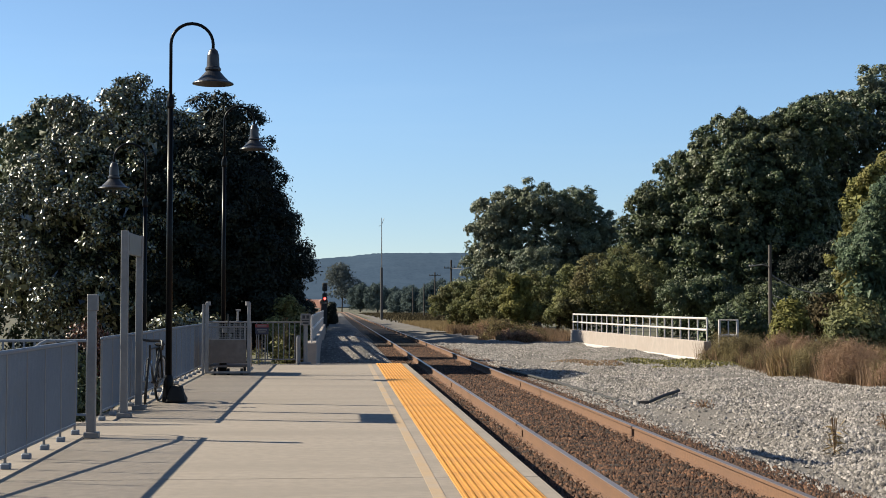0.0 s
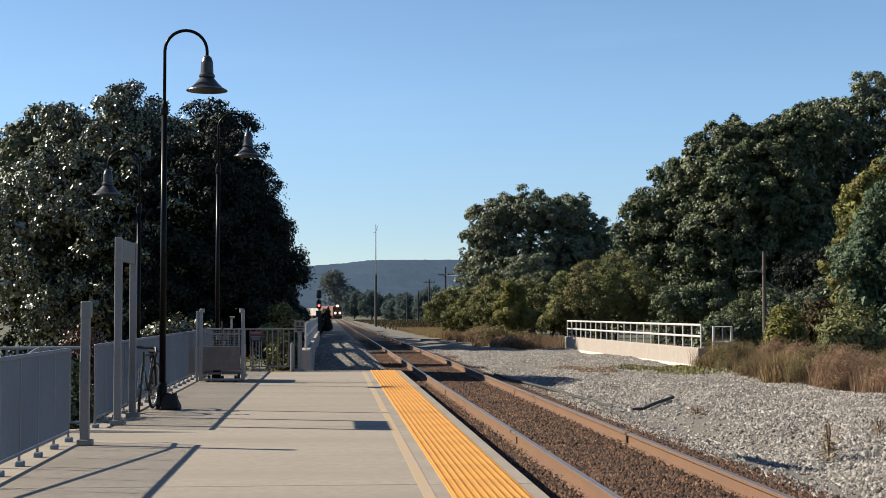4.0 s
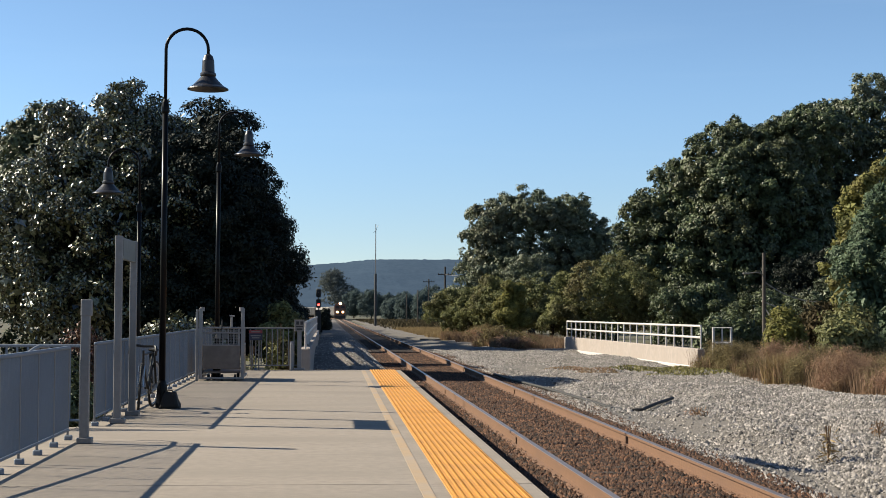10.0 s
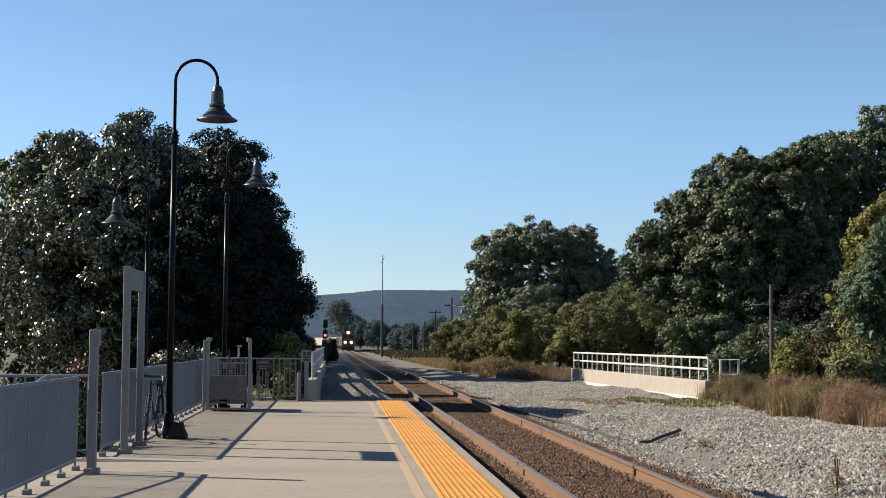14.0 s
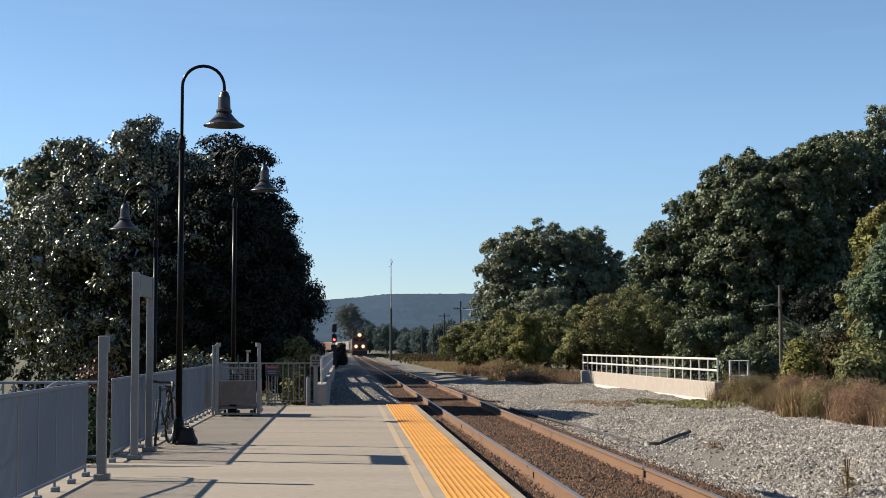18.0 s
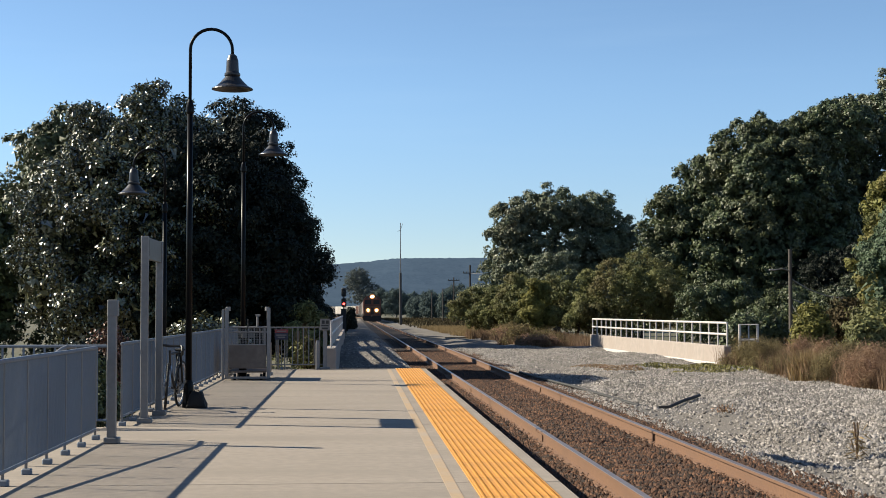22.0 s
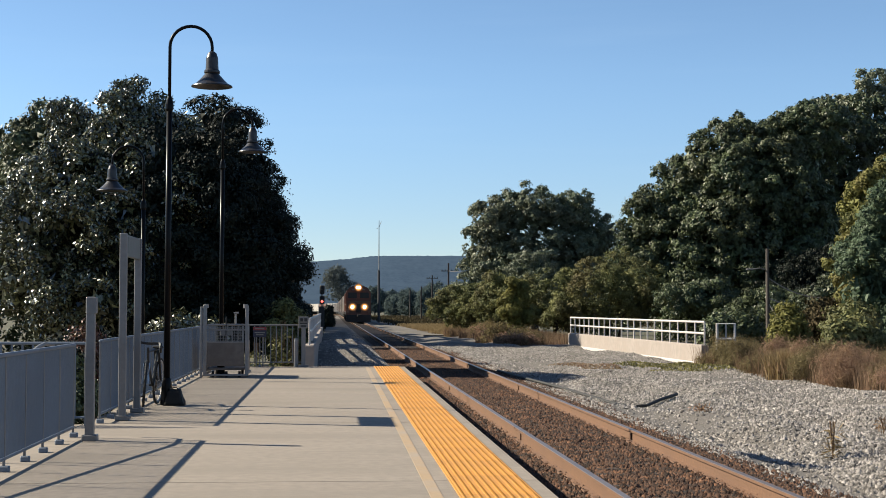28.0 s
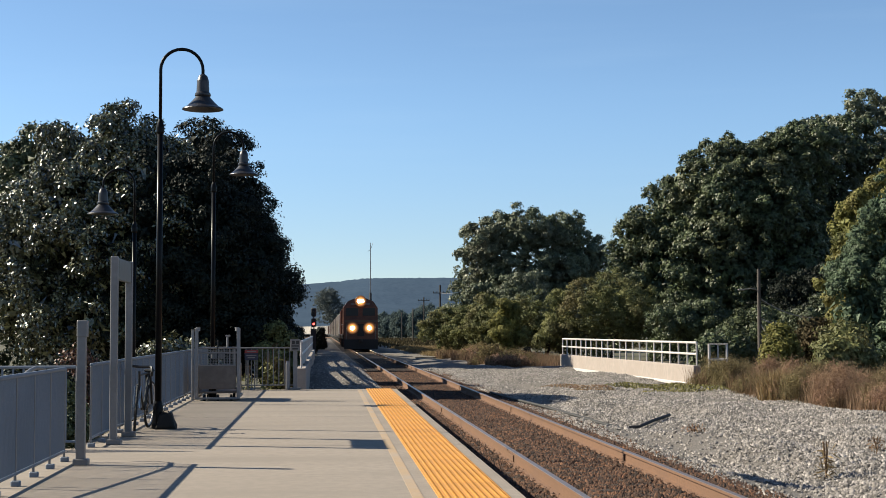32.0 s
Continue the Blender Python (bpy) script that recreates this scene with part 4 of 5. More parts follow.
for k in range(9):
    box(0.05, 0.80, 0.005, 0.010, 0.76 + 0.033 * k, 0.765 + 0.033 * k, 0.0, wire_bm)
part("wire_screen", wire_bm, M["post_alu"], lf, "pale wire mesh screen")
for z in (0.98, 1.08):
    part("rail_bar", tube([(0.04, 0.02, z), (0.82, 0.02, z)], 0.018, 8), M["post_alu"], lf)
part("crank", tube([(0.62, 0.03, 1.08), (0.62, 0.03, 1.30), (0.58, 0.03, 1.32), (0.68, 0.03, 1.32)], 0.022, 8), M["post_alu"], lf)
part("lever", tube([(0.42, 0.03, 0.82), (0.43, 0.0, 1.24)], 0.014, 6), M["black"], lf)
for x, y in ((0.16, 0.1), (0.70, 0.1), (0.16, 1.1), (0.70, 1.1), (0.43, 0.1)):
    part("caster", tube([(x - 0.025, y, 0.065), (x + 0.025, y, 0.065)], 0.065, 12), M["rubber"], lf)

# ---- signs at the platform's end ----
s1 = thing("warning_sign", (-1.75, 35.22, 0), "small navy and red notice board on two legs at the fence", "sign")
part("board", box(-0.16, 0.16, -0.012, 0.012, 0.72, 0.97, 0.004), M["navy"], s1)
part("header", box(-0.16, 0.16, -0.017, -0.0125, 0.89, 0.965), M["red"], s1, "red header strip")
for w, z in ((0.22, 0.925), (0.24, 0.83), (0.18, 0.78)):
    part("text_bar", box(-w / 2, w / 2, -0.0225, -0.018, z - 0.012, z + 0.012), M["sign_white"], s1)
for x in (-0.08, 0.08):
    part("leg", box(x - 0.015, x + 0.015, -0.012, 0.012, 0, 0.72), M["sign_white"], s1)

ep = thing("end_post", (-0.70, 35.28, 0), "pale steel post with a square notice at the platform end", "post")
part("shaft", box(-0.05, 0.05, -0.05, 0.05, 0, 1.02, 0.006), M["galv"], ep)
part("base_plate", box(-0.13, 0.13, -0.1, 0.1, 0, 0.05, 0.008), M["galv"], ep)
nb = part("notice", box(-0.12, 0.12, -0.07, -0.055, 0.94, 1.22, 0.004), M["sign_white"], ep, "square white notice with dark marks")
for x0, x1, z0, z1 in ((-0.08, -0.01, 1.10, 1.18), (0.02, 0.09, 1.10, 1.18), (-0.09, 0.09, 1.04, 1.07), (-0.07, 0.07, 0.97, 1.01)):
    part("mark", box(x0, x1, -0.0745, -0.0705, z0, z1), M["black"], nb)
bl = thing("bollard", (-0.88, 35.26, 0), "short pale round-topped bollard by the end post", "bollard")
part("shaft", lathe([(0.055, 0), (0.055, 0.62), (0.045, 0.68), (0.02, 0.70)], 14), M["galv"], bl)


# ---- bridge parapets ----
def parapet(name, x0, y0, x1, y1, zb, zt, rail_h, n, label, thin, wall_t=0.28):
    L, h = hypot(x1 - x0, y1 - y0), atan2(-(x1 - x0), y1 - y0)
    t = thing(name, (x0, y0, 0), label, "parapet", "bridge parapets", rz=math.degrees(h))
    part("wall", box(-wall_t / 2, wall_t / 2, 0, L, zb, zt, 0.02), M["white_concrete"], t, "pale weathered concrete wall")
    if not thin:
        part("foot_strip", box(-wall_t / 2 - 0.05, -wall_t / 2 + 0.01, 0.02, L - 0.3, zb, zb + 0.17, 0.02), M["white_paint"], t, "white strip along the foot of the wall")
    m = M["white_paint"]
    for z in (zt + rail_h, zt + rail_h * 0.5):
        part("rail", tube([(0, 0.05, z), (0, L - 0.05, z)], 0.042, 8), m, t)
    me = finish("post", tube([(0, 0, zt - 0.05), (0, 0, zt + rail_h)], 0.020 if thin else 0.032, 8), m)
    for i in range(n + 1):
        piece("post", me, t, pose(0, 0.05 + (L - 0.1) * i / n, 0))
    return t


parapet("bridge_parapet", 13.02, 49.9, 12.4, 74.8, -0.62, 0.16, 0.80, 21, "pale concrete bridge parapet with a white tube railing", False)
low = parapet("bridge_parapet", -0.57, 36.0, -0.57, 72.0, -0.62, 0.50, 0.64, 8, "low concrete parapet with a pale barred railing past the platform", True, 0.25)
infill = new("bar_infill", fine_bars(35.9, 0.12, 0.005, 0.50, 1.12, M["white_paint"]))
infill.parent = low
infill["kind"] = "stuff"
gr = thing("guard_rail", (13.1, 48.6, 0), "short white tube guard rail beside the parapet", "railing")
part("loop", tube([(0.0, 0, -0.6), (0, 0, 0.92), (0.56, -0.2, 0.92), (0.56, -0.2, -0.6)], 0.05, 8), M["white_paint"], gr)
part("mid_rail", tube([(0, 0, 0.40), (0.56, -0.2, 0.40)], 0.05, 8), M["white_paint"], gr)
part("upright", tube([(0.28, -0.1, -0.6), (0.28, -0.1, 0.90)], 0.025, 8), M["white_paint"], gr)

mk = thing("marker_post", (13.4, 47.6, GROUND_Z - 0.02), "short white marker post in the brush beside the guard rail", "post")
part("shaft", lathe([(0.055, 0), (0.055, 0.86), (0.04, 0.92), (0.015, 0.93)], 10), M["white_paint"], mk)

# ---- poles, mast, signal ----
def utility_pole(name, at, height, r, label, arms=(), wood="pole_silhouette"):
    t = thing(name, at, label, "utility pole", "utility poles")
    part("shaft", tube([(0, 0, -0.2), (0, 0, height)], [r, r * 0.75], 10), M[wood], t)
    for z, w in arms:
        a = part("crossarm", box(-w, w, -0.06, 0.06, z - 0.06, z + 0.06), M[wood], t)
        for k in (-0.9, -0.45, 0.45, 0.9):
            part("insulator", tube([(k * w, 0, z + 0.06), (k * w, 0, z + 0.22)], 0.05, 6), M["cable"], a)
    return t


utility_pole("utility_pole", (20.2, 66, GROUND_Z), 4.86, 0.105, "short grey wooden pole with a lamp arm before trees", (), "pole")
lp = bpy.data.objects["utility_pole"]
part("lamp_arm", tube([(0, 0, 3.85), (-0.35, 0, 3.95), (-0.7, 0, 3.90)], 0.03, 6), M["galv"], lp)
part("lamp_head", box(-1.0, -0.68, -0.08, 0.08, 3.85, 3.93, 0.03), M["galv"], lp, "small pale lamp head")
utility_pole("utility_pole", (16.1, 200, GROUND_Z), 8.5, 0.16, "dark wooden pole with a crossarm beside the track", ((7.4, 1.0),))
utility_pole("utility_pole", (17.3, 250, GROUND_Z), 8.0, 0.15, "dark wooden pole with a crossarm beside the track", ((7.5, 1.0),))
utility_pole("utility_pole", (18.5, 300, GROUND_Z), 6.9, 0.16, "plain dark wooden pole beside the track")
utility_pole("utility_pole", (17.8, 330, GROUND_Z), 6.6, 0.16, "plain dark wooden pole beside the track")

ms = thing("radio_mast", (7.1, 220, GROUND_Z), "slender grey radio mast with a thicker lower half", "mast")
part("lower_pole", tube([(0, 0, -0.3), (0, 0, 8.0)], [0.21, 0.19], 10), M["sign_dark"], ms)
part("upper_pole", tube([(0, 0, 7.9), (0, 0, 15.6)], [0.09, 0.05], 8), M["galv"], ms)
part("antenna", tube([(-0.45, 0, 14.3), (0, 0, 14.5), (0.35, 0, 15.5)], 0.03, 6), M["galv"], ms)

sgnl = thing("track_signal", (-0.95, 140, GROUND_Z), "railway colour light signal with two black heads, lower one red", "railway signal")
part("mast", tube([(0, 0, -0.1), (0, 0, 4.1)], 0.07, 10), M["galv"], sgnl)
for z, lit in ((2.92, True), (3.92, False)):
    hd = part("head", box(-0.24, 0.24, -0.12, 0.12, z - 0.42, z + 0.42, 0.08), M["black"], sgnl)
    part("lens", lathe([(0.12, 0), (0.11, 0.02)], 16), M["red_light"] if lit else M["glass"], hd, "lit red lens" if lit else "dark lens").matrix_basis = pose(0, -0.125, z - 0.12, 90, 0, 0)
    part("hood", tube([(0, -0.12, z + 0.03), (0, -0.42, z + 0.01)], 0.05, 8), M["black"], hd)
cb = thing("signal_cabinet", (-0.98, 139.2, GROUND_Z), "tall dark equipment cabinet behind the signal", "cabinet")
part("body", box(-0.25, 0.25, -0.3, 0.3, 0, 2.25, 0.02), M["sign_dark"], cb)
part("lid", box(-0.28, 0.28, -0.34, 0.34, 2.25, 2.31, 0.02), M["sign_dark"], cb)


def wire(name, a, b, sag, label):
    a, b = Vector(a), Vector(b)
    pts = [a.lerp(b, k / 12) - Vector((0, 0, sag * 4 * (k / 12) * (1 - k / 12))) for k in range(13)]
    return tagged(new(name, finish(name, tube(pts, 0.028, 5), M["post_alu"])), label, "cable", "overhead cables")


for z0, end, sag in ((2.90, (22.6, 65.6, 1.95), 0.22), (1.95, (21.3, 65.6, 1.55), 0.04), (1.75, (20.75, 65.4, 0.6), 0.02)):
    wire("overhead_cable", (20.2, 66, z0), end, sag, "thin grey cable slanting from the short pole into trees")
wire("overhead_cable", (16.1, 200, 6.6), (20.5, 158, 6.5), 0.5, "dark cable strung from a trackside pole")

# ---- trees on the left ----
def left_trees():
    for k, (x, y, h, m, lab) in enumerate(((-4.3, 21.5, 1.5, "leaf_shaded", "dark clipped shrub behind the platform fence"), (-4.5, 24.0, 1.45, "leaf_shaded", "dark clipped shrub behind the platform fence"), (-4.05, 25.2, 1.55, "leaf_red", "reddish-leaved shrub behind the platform fence"),
                                           (-4.7, 28.6, 1.4, "leaf_shaded", "dark clipped shrub behind the platform fence"), (-5.4, 33.0, 1.5, "leaf_magnolia", "dark clipped shrub behind the platform fence"), (-3.7, 19.6, 1.3, "leaf_oak", "green shrub behind the platform fence"))):
        tree("shrub", lab, (x, y, GROUND_Z - 0.02), lobes_round(0.6, 0.9, 0.05, h, 5, 300 + k, 0.5), 6000, M[m], 0.08, 0.04, 0.04, 0.12, category="shrub", group="shrubs behind the fence")
    lo = [l if l[0] > -1.5 or l[2] < 5.2 else (l[0] * 0.93, l[1], l[2] - 0.75, *l[3:]) for l in dome(3.9, 3.4, 8.6, 84, 14)]
    tree("magnolia_tree", "large dense magnolia with glossy dark leaves", (-6.25, 43.2, GROUND_Z - 0.3), lo, 170000, M["leaf_magnolia"], 0.125, 0.064, 0.28, 0.13, shell=0.8, per=11, stray=0.7, bough=0.32, cover=0.36, core=4)
    lo = [(l[0] * (1 - 0.055 * max(0.0, l[2] - 2.0)) if l[0] > 0 else l[0], *l[1:]) if l[3] < 1.5 else (l[0] - 0.35, l[1], l[2], l[3] * 0.88, *l[4:]) for l in dome(2.9, 2.2, 7.1, 60, 12)] + [(2.2, 0.2, 3.1, 0.75, 0.7, 0.9), (1.9, -0.3, 3.6, 0.7, 0.7, 0.8), (-0.9, 0, 6.5, 1.2, 1.2, 0.9), (0.3, 0, 6.4, 1.1, 1.1, 0.9)]
    tree("broadleaf_tree", "dense broadleaf tree behind the platform end, dark with shade", (-3.6, 41.6, GROUND_Z - 0.3), lo, 120000, M["leaf_shaded"], 0.10, 0.05, 0.25, 0.14, shell=0.8, per=14, core=3, bough=0.32, cover=0.5)
    lo = lobes_round(3.1, 3.4, 0.3, 8.9, 9, 3) + [(1.8, 0, 7.9, 1.4, 1.4, 1.1), (0.2, 0, 8.0, 1.5, 1.5, 1.1), (-1.3, 0, 7.4, 1.4, 1.4, 1.3), (-2.9, 0, 3.6, 2.2, 2.2, 3.0), (-3.8, 0, 2.2, 2.6, 2.4, 2.6), (-2.6, -1, 5.4, 1.5, 1.5, 1.6)]
    tree("broadleaf_tree", "grey-green broadleaf tree at the platform side", (-9.75, 52.5, GROUND_Z - 0.3), lo, 80000, M["leaf_oak"], 0.15, 0.10, 0.25, 0.16, per=20, bough=0.5, cover=0.5, core=5)
    lo = [(l[0] * (1 - 0.052 * max(0.0, l[2] - 4.0)) if l[0] > 0 else l[0], *l[1:]) if l[3] < 1.6 else (l[0] - 0.7, l[1], l[2], l[3] * 0.8, *l[4:]) for l in dome(5.0, 3.6, 13.2, 70, 13)] + [(0.3, 0, 12.2, 1.5, 1.5, 1.5), (1.6, 0, 11.6, 1.4, 1.4, 1.4), (2.7, 0, 9.9, 1.4, 1.4, 1.4), (3.2, 0, 8.0, 1.3, 1.3, 1.6), (4.1, 0, 5.2, 1.4, 1.4, 1.8), (3.9, 0, 3.5, 1.4, 1.4, 2.0)]
    tree("broadleaf_tree", "tall dark broadleaf tree beyond the bridge", (-7.0, 79, GROUND_Z - 0.2), lo, 70000, M["leaf_shaded"], 0.19, 0.10, 0.3, 0.24, shell=0.8, per=16, core=3, bough=0.5, cover=0.5)
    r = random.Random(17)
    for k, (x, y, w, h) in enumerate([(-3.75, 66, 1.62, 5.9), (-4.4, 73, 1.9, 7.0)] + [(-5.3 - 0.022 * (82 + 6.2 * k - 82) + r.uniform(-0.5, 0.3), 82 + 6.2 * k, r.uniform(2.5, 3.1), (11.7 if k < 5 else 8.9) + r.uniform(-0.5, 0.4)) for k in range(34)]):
        tree("broadleaf_tree", "dark leafy tree beside the track", (x, y, GROUND_Z - 0.2), dome(w, w * 1.15, h, 16, 20 + k), 60000 if y < 80 else 7000 if y < 150 else 4000, M["leaf_shaded"], *((0.13, 0.075, 0.2, 0.14) if y < 80 else (0.40, 0.20, 0.2, 0.45) if y < 150 else (0.55, 0.3, 0.2, 0.45)), group="left trackside trees", core=5)
    for k, (x, y, rr, h) in enumerate(((-2.1, 78, 0.9, 2.0), (-2.3, 92, 1.0, 2.2), (-2.6, 106, 1.1, 2.6), (-3.2, 118, 1.4, 3.2), (-2.6, 126, 1.0, 2.6))):
        tree("shrub", "dark low shrub on the bank beside the track", (x, y, GROUND_Z), lobes_round(rr, rr, 0.0, h, 5, 330 + k, 0.5), 6000, M["leaf_shaded"], 0.16, 0.08, 0.06, 0.25, category="shrub", group="bank shrubs")
    tree("shrub", "green shrub beside the parapet", (-1.25, 39.6, GROUND_Z), lobes_round(0.78, 0.8, 0.1, 2.25, 7, 31), 12000, M["leaf_shrub"], 0.10, 0.055, 0.06, 0.12, category="shrub", per=14, bough=0.25)
    tree("shrub", "dark round shrub beside the signal", (-0.5, 146, GROUND_Z), lobes_round(0.8, 0.9, 0.0, 2.4, 6, 32), 9000, M["leaf_shaded"], 0.2, 0.1, 0.06, 0.2, category="shrub")
    tree("shrub", "dark low shrub behind the platform fence", (-4.0, 37.6, GROUND_Z), lobes_round(1.6, 0.8, 0.1, 1.7, 5, 33), 6000, M["leaf_magnolia"], 0.15, 0.07, 0.06, 0.18, category="shrub")


left_trees()


# ---- trees and brush on the right ----
def right_trees():
    g = "right tree line"
    oak = [(0, 0, 7.5, 6.0, 5.5, 6.6), (-4.0, -1, 4.8, 3.4, 3.4, 4.2), (-1.9, 0, 9.4, 2.9, 3.0, 2.7), (0.4, 0, 12.4, 3.4, 3.2, 2.7), (3.6, 0, 12.3, 3.4, 3.2, 3.0), (4.2, -1, 6.0, 3.6, 3.4, 4.6), (-6.6, 0, 5.0, 2.2, 2.6, 3.4), (-1, -3.2, 6.2, 3.6, 2.6, 4.2), (2.4, -3.0, 9.0, 2.8, 2.4, 2.8), (-1.0, -2.6, 10.2, 2.2, 2.2, 2.2), (-7.6, 1, 2.8, 2.2, 2.2, 3.0), (1.5, -3.4, 3.4, 4.0, 2.6, 3.0), (-6.7, 0, 7.8, 1.6, 1.8, 2.0), (-4.7, 0, 10.2, 1.7, 1.8, 1.8), (-2.6, 0, 11.6, 2.0, 2.2, 2.2), (5.2, 0, 14.0, 2.4, 2.4, 2.2), (-5.4, 0.8, 6.5, 2.4, 2.2, 3.2)]
    tree("oak_tree", "tall full oak with dark green leaves", (27.8, 97, GROUND_Z), oak, 240000, M["leaf_oak"], 0.165, 0.125, 0.4, 0.17, group=g, per=20, bough=0.52, cover=0.44, core=6)
    oak2 = [(0, 0, 8.5, 5.0, 5.0, 7.0), (-2.6, -1, 12.6, 3.0, 3.0, 2.8), (2.5, 0, 14.0, 3.4, 3.2, 2.8), (-2.8, -2, 6.0, 3.4, 3.2, 4.8), (3.4, -1, 7.0, 3.6, 3.4, 5.0)]
    tree("oak_tree", "tall full oak with dark green leaves", (35.8, 104, GROUND_Z), [(*l[:2], l[2] * 1.07, *l[3:]) for l in oak2], 90000, M["leaf_oak_shaded"], 0.20, 0.15, 0.4, 0.18, group=g, per=20, bough=0.58, cover=0.42, core=6)
    ash = [(0, 0, 5.8, 5.3, 5.0, 5.2), (-4.4, 0, 7.0, 3.0, 3.2, 4.4), (-4.2, 0, 10.4, 2.6, 2.6, 2.4), (-0.6, 0, 11.6, 3.4, 3.2, 2.4), (3.6, 0, 11.2, 3.2, 3.0, 2.4), (5.4, 0, 8.6, 2.6, 2.6, 3.2), (4.0, -1, 5.0, 4.0, 3.2, 4.4), (-3.0, -2, 4.0, 4.0, 3.0, 3.8), (-5.6, 0, 4.6, 2.2, 2.4, 3.4), (-6.0, -0.5, 2.4, 2.0, 2.2, 2.6), (7.0, 0, 6.8, 2.3, 2.2, 3.9)]
    tree("broadleaf_tree", "grey-green rounded broadleaf tree with a thin top", (20.0, 142, GROUND_Z), ash, 100000, M["leaf_grey"], 0.21, 0.15, 0.35, 0.22, group=g, per=18, bough=0.55, cover=0.46, core=4)
    tall = [(0, 0, 9.4, 1.9, 1.9, 4.2), (-1.8, 0, 12.6, 2.0, 2.0, 1.9), (1.2, 0, 14.0, 2.4, 2.2, 2.0), (-2.6, 0, 9.6, 1.8, 1.8, 2.2), (2.4, 0, 11.4, 2.2, 2.0, 2.4), (3.4, 0, 13.2, 1.5, 1.4, 1.3), (2.2, 0, 7.0, 1.8, 1.8, 2.2)]
    tree("broadleaf_tree", "grey-green tall thin-topped tree", (40.2, 108, GROUND_Z), [tuple(1.27 * q for q in l) for l in tall], 56000, M["leaf_grey"], 0.22, 0.15, 0.3, 0.24, group=g, per=26, core=30, bough=0.6, cover=0.40)
    ylw = [(0, 0, 3.6, 2.4, 2.2, 3.8), (-0.6, 0, 6.6, 1.4, 1.4, 1.9), (0.8, 0, 7.6, 1.5, 1.5, 1.7), (-1.4, 0, 4.2, 1.3, 1.4, 2.0), (1.6, 0, 5.4, 1.6, 1.5, 2.2), (1.4, 0, 8.8, 1.1, 1.1, 1.2)]
    tree("broadleaf_tree", "tall tree with yellowing leaves", (25.2, 64, GROUND_Z), ylw, 48000, M["leaf_yellow"], 0.15, 0.11, 0.22, 0.14, group=g, per=18, bough=0.40, cover=0.42)
    cdr = [(0, 0, 2.6, 2.2, 2.0, 3.0), (0.4, 0, 5.0, 1.5, 1.5, 2.0), (-1.3, -0.3, 2.6, 1.3, 1.3, 2.2), (1.4, 0, 3.6, 1.5, 1.4, 2.2), (-0.5, -0.3, 1.4, 2.2, 1.6, 1.8), (0.4, 0, 6.7, 1.1, 1.1, 1.6)]
    tree("broadleaf_tree", "tall green tree at the wood's edge", (21.8, 54.5, GROUND_Z), cdr, 60000, M["leaf_pine"], 0.15, 0.07, 0.22, 0.13, group=g, per=18, bough=0.38, cover=0.42)
    for k, (x, y, rx, h, m, lab) in enumerate((
            (10.4, 112, 3.0, 3.6, "leaf_shrub", "dull olive shrub"), (13.0, 108, 3.0, 4.4, "leaf_shrub", "dull olive shrub"), (14.2, 92, 3.2, 4.6, "leaf_shrub", "dull olive autumn shrub"), (18.0, 90, 3.4, 5.9, "leaf_shrub", "dull olive autumn shrub"),
            (21.5, 84, 3.0, 3.8, "leaf_oak", "leafy green shrub"), (24.5, 80, 3.0, 3.2, "leaf_oak", "leafy green shrub"), (10.75, 84, 0.95, 3.5, "leaf_gold", "yellow-green shrub"), (27.0, 76, 2.6, 3.4, "leaf_oak_shaded", "dark shaded shrub"),
            (16.0, 118, 3.4, 6.6, "leaf_grey", "grey-green shrub"), (23.0, 100, 4.0, 6.0, "leaf_oak", "green undergrowth"), (31.0, 90, 5.0, 6.0, "leaf_shaded", "undergrowth dark with shade"), (38.0, 88, 5.0, 7.0, "leaf_shaded", "undergrowth dark with shade"))):
        tree("shrub", lab + " at the wood's edge", (x, y, GROUND_Z), lobes_round(rx, rx * 0.8, 0.0, h, 7, 60 + k, 0.5), 32000, M[m], 0.12, 0.08, 0.1, 0.15, category="shrub", group="wood edge shrubs", per=12, bough=0.32, cover=0.46)
    for k, (x, y, rx, h, m, lab) in enumerate((
            (17.2, 53.6, 0.85, 2.1, "leaf_gold", "bright yellow-green sapling"), (16.7, 58, 1.0, 2.0, "leaf_oak", "green bush"), (19.75, 57, 1.3, 2.5, "leaf_dusk", "dull reddish-olive bush"), (18.4, 50.5, 1.2, 2.3, "leaf_shrub", "dull olive bush"), (15.3, 57, 0.9, 1.7, "leaf_oak", "green bush"), (16.6, 45, 1.1, 1.8, "leaf_shrub", "dull olive bush"))):
        tree("shrub", lab + " behind the dry grass", (x, y, GROUND_Z), lobes_round(rx, rx * 0.8, 0.0, h, 5, 80 + k), 6000, M[m], 0.17, 0.09, 0.06, 0.22, category="shrub", group="near right bushes")


right_trees()


def grass(name, n, place, height, material, label, lean=0.25, width=0.012):
    c = place(n)
    n = len(c)
    h = rng.uniform(*height, (n, 1))
    a = rng.uniform(0, 2 * pi, (n, 1))
    side = np.concatenate([np.cos(a), np.sin(a), np.zeros((n, 1))], 1) * width
    tip = np.concatenate([rng.normal(0, lean, (n, 2)) * h, h], 1)
    mid = tip * np.array([0.35, 0.35, 0.55])
    v = np.stack([c - side, c + side, c + mid + side * 0.8, c + mid - side * 0.8, c + tip], 1).reshape(-1, 3)
    i = 5 * np.arange(n)[:, None]
    tri = np.concatenate([i + np.array(t) for t in ((0, 1, 2), (0, 2, 3), (3, 2, 4))], 0)
    return tagged(new(name, np_mesh(name, v, tri, material)), label, "grass", kind="stuff")


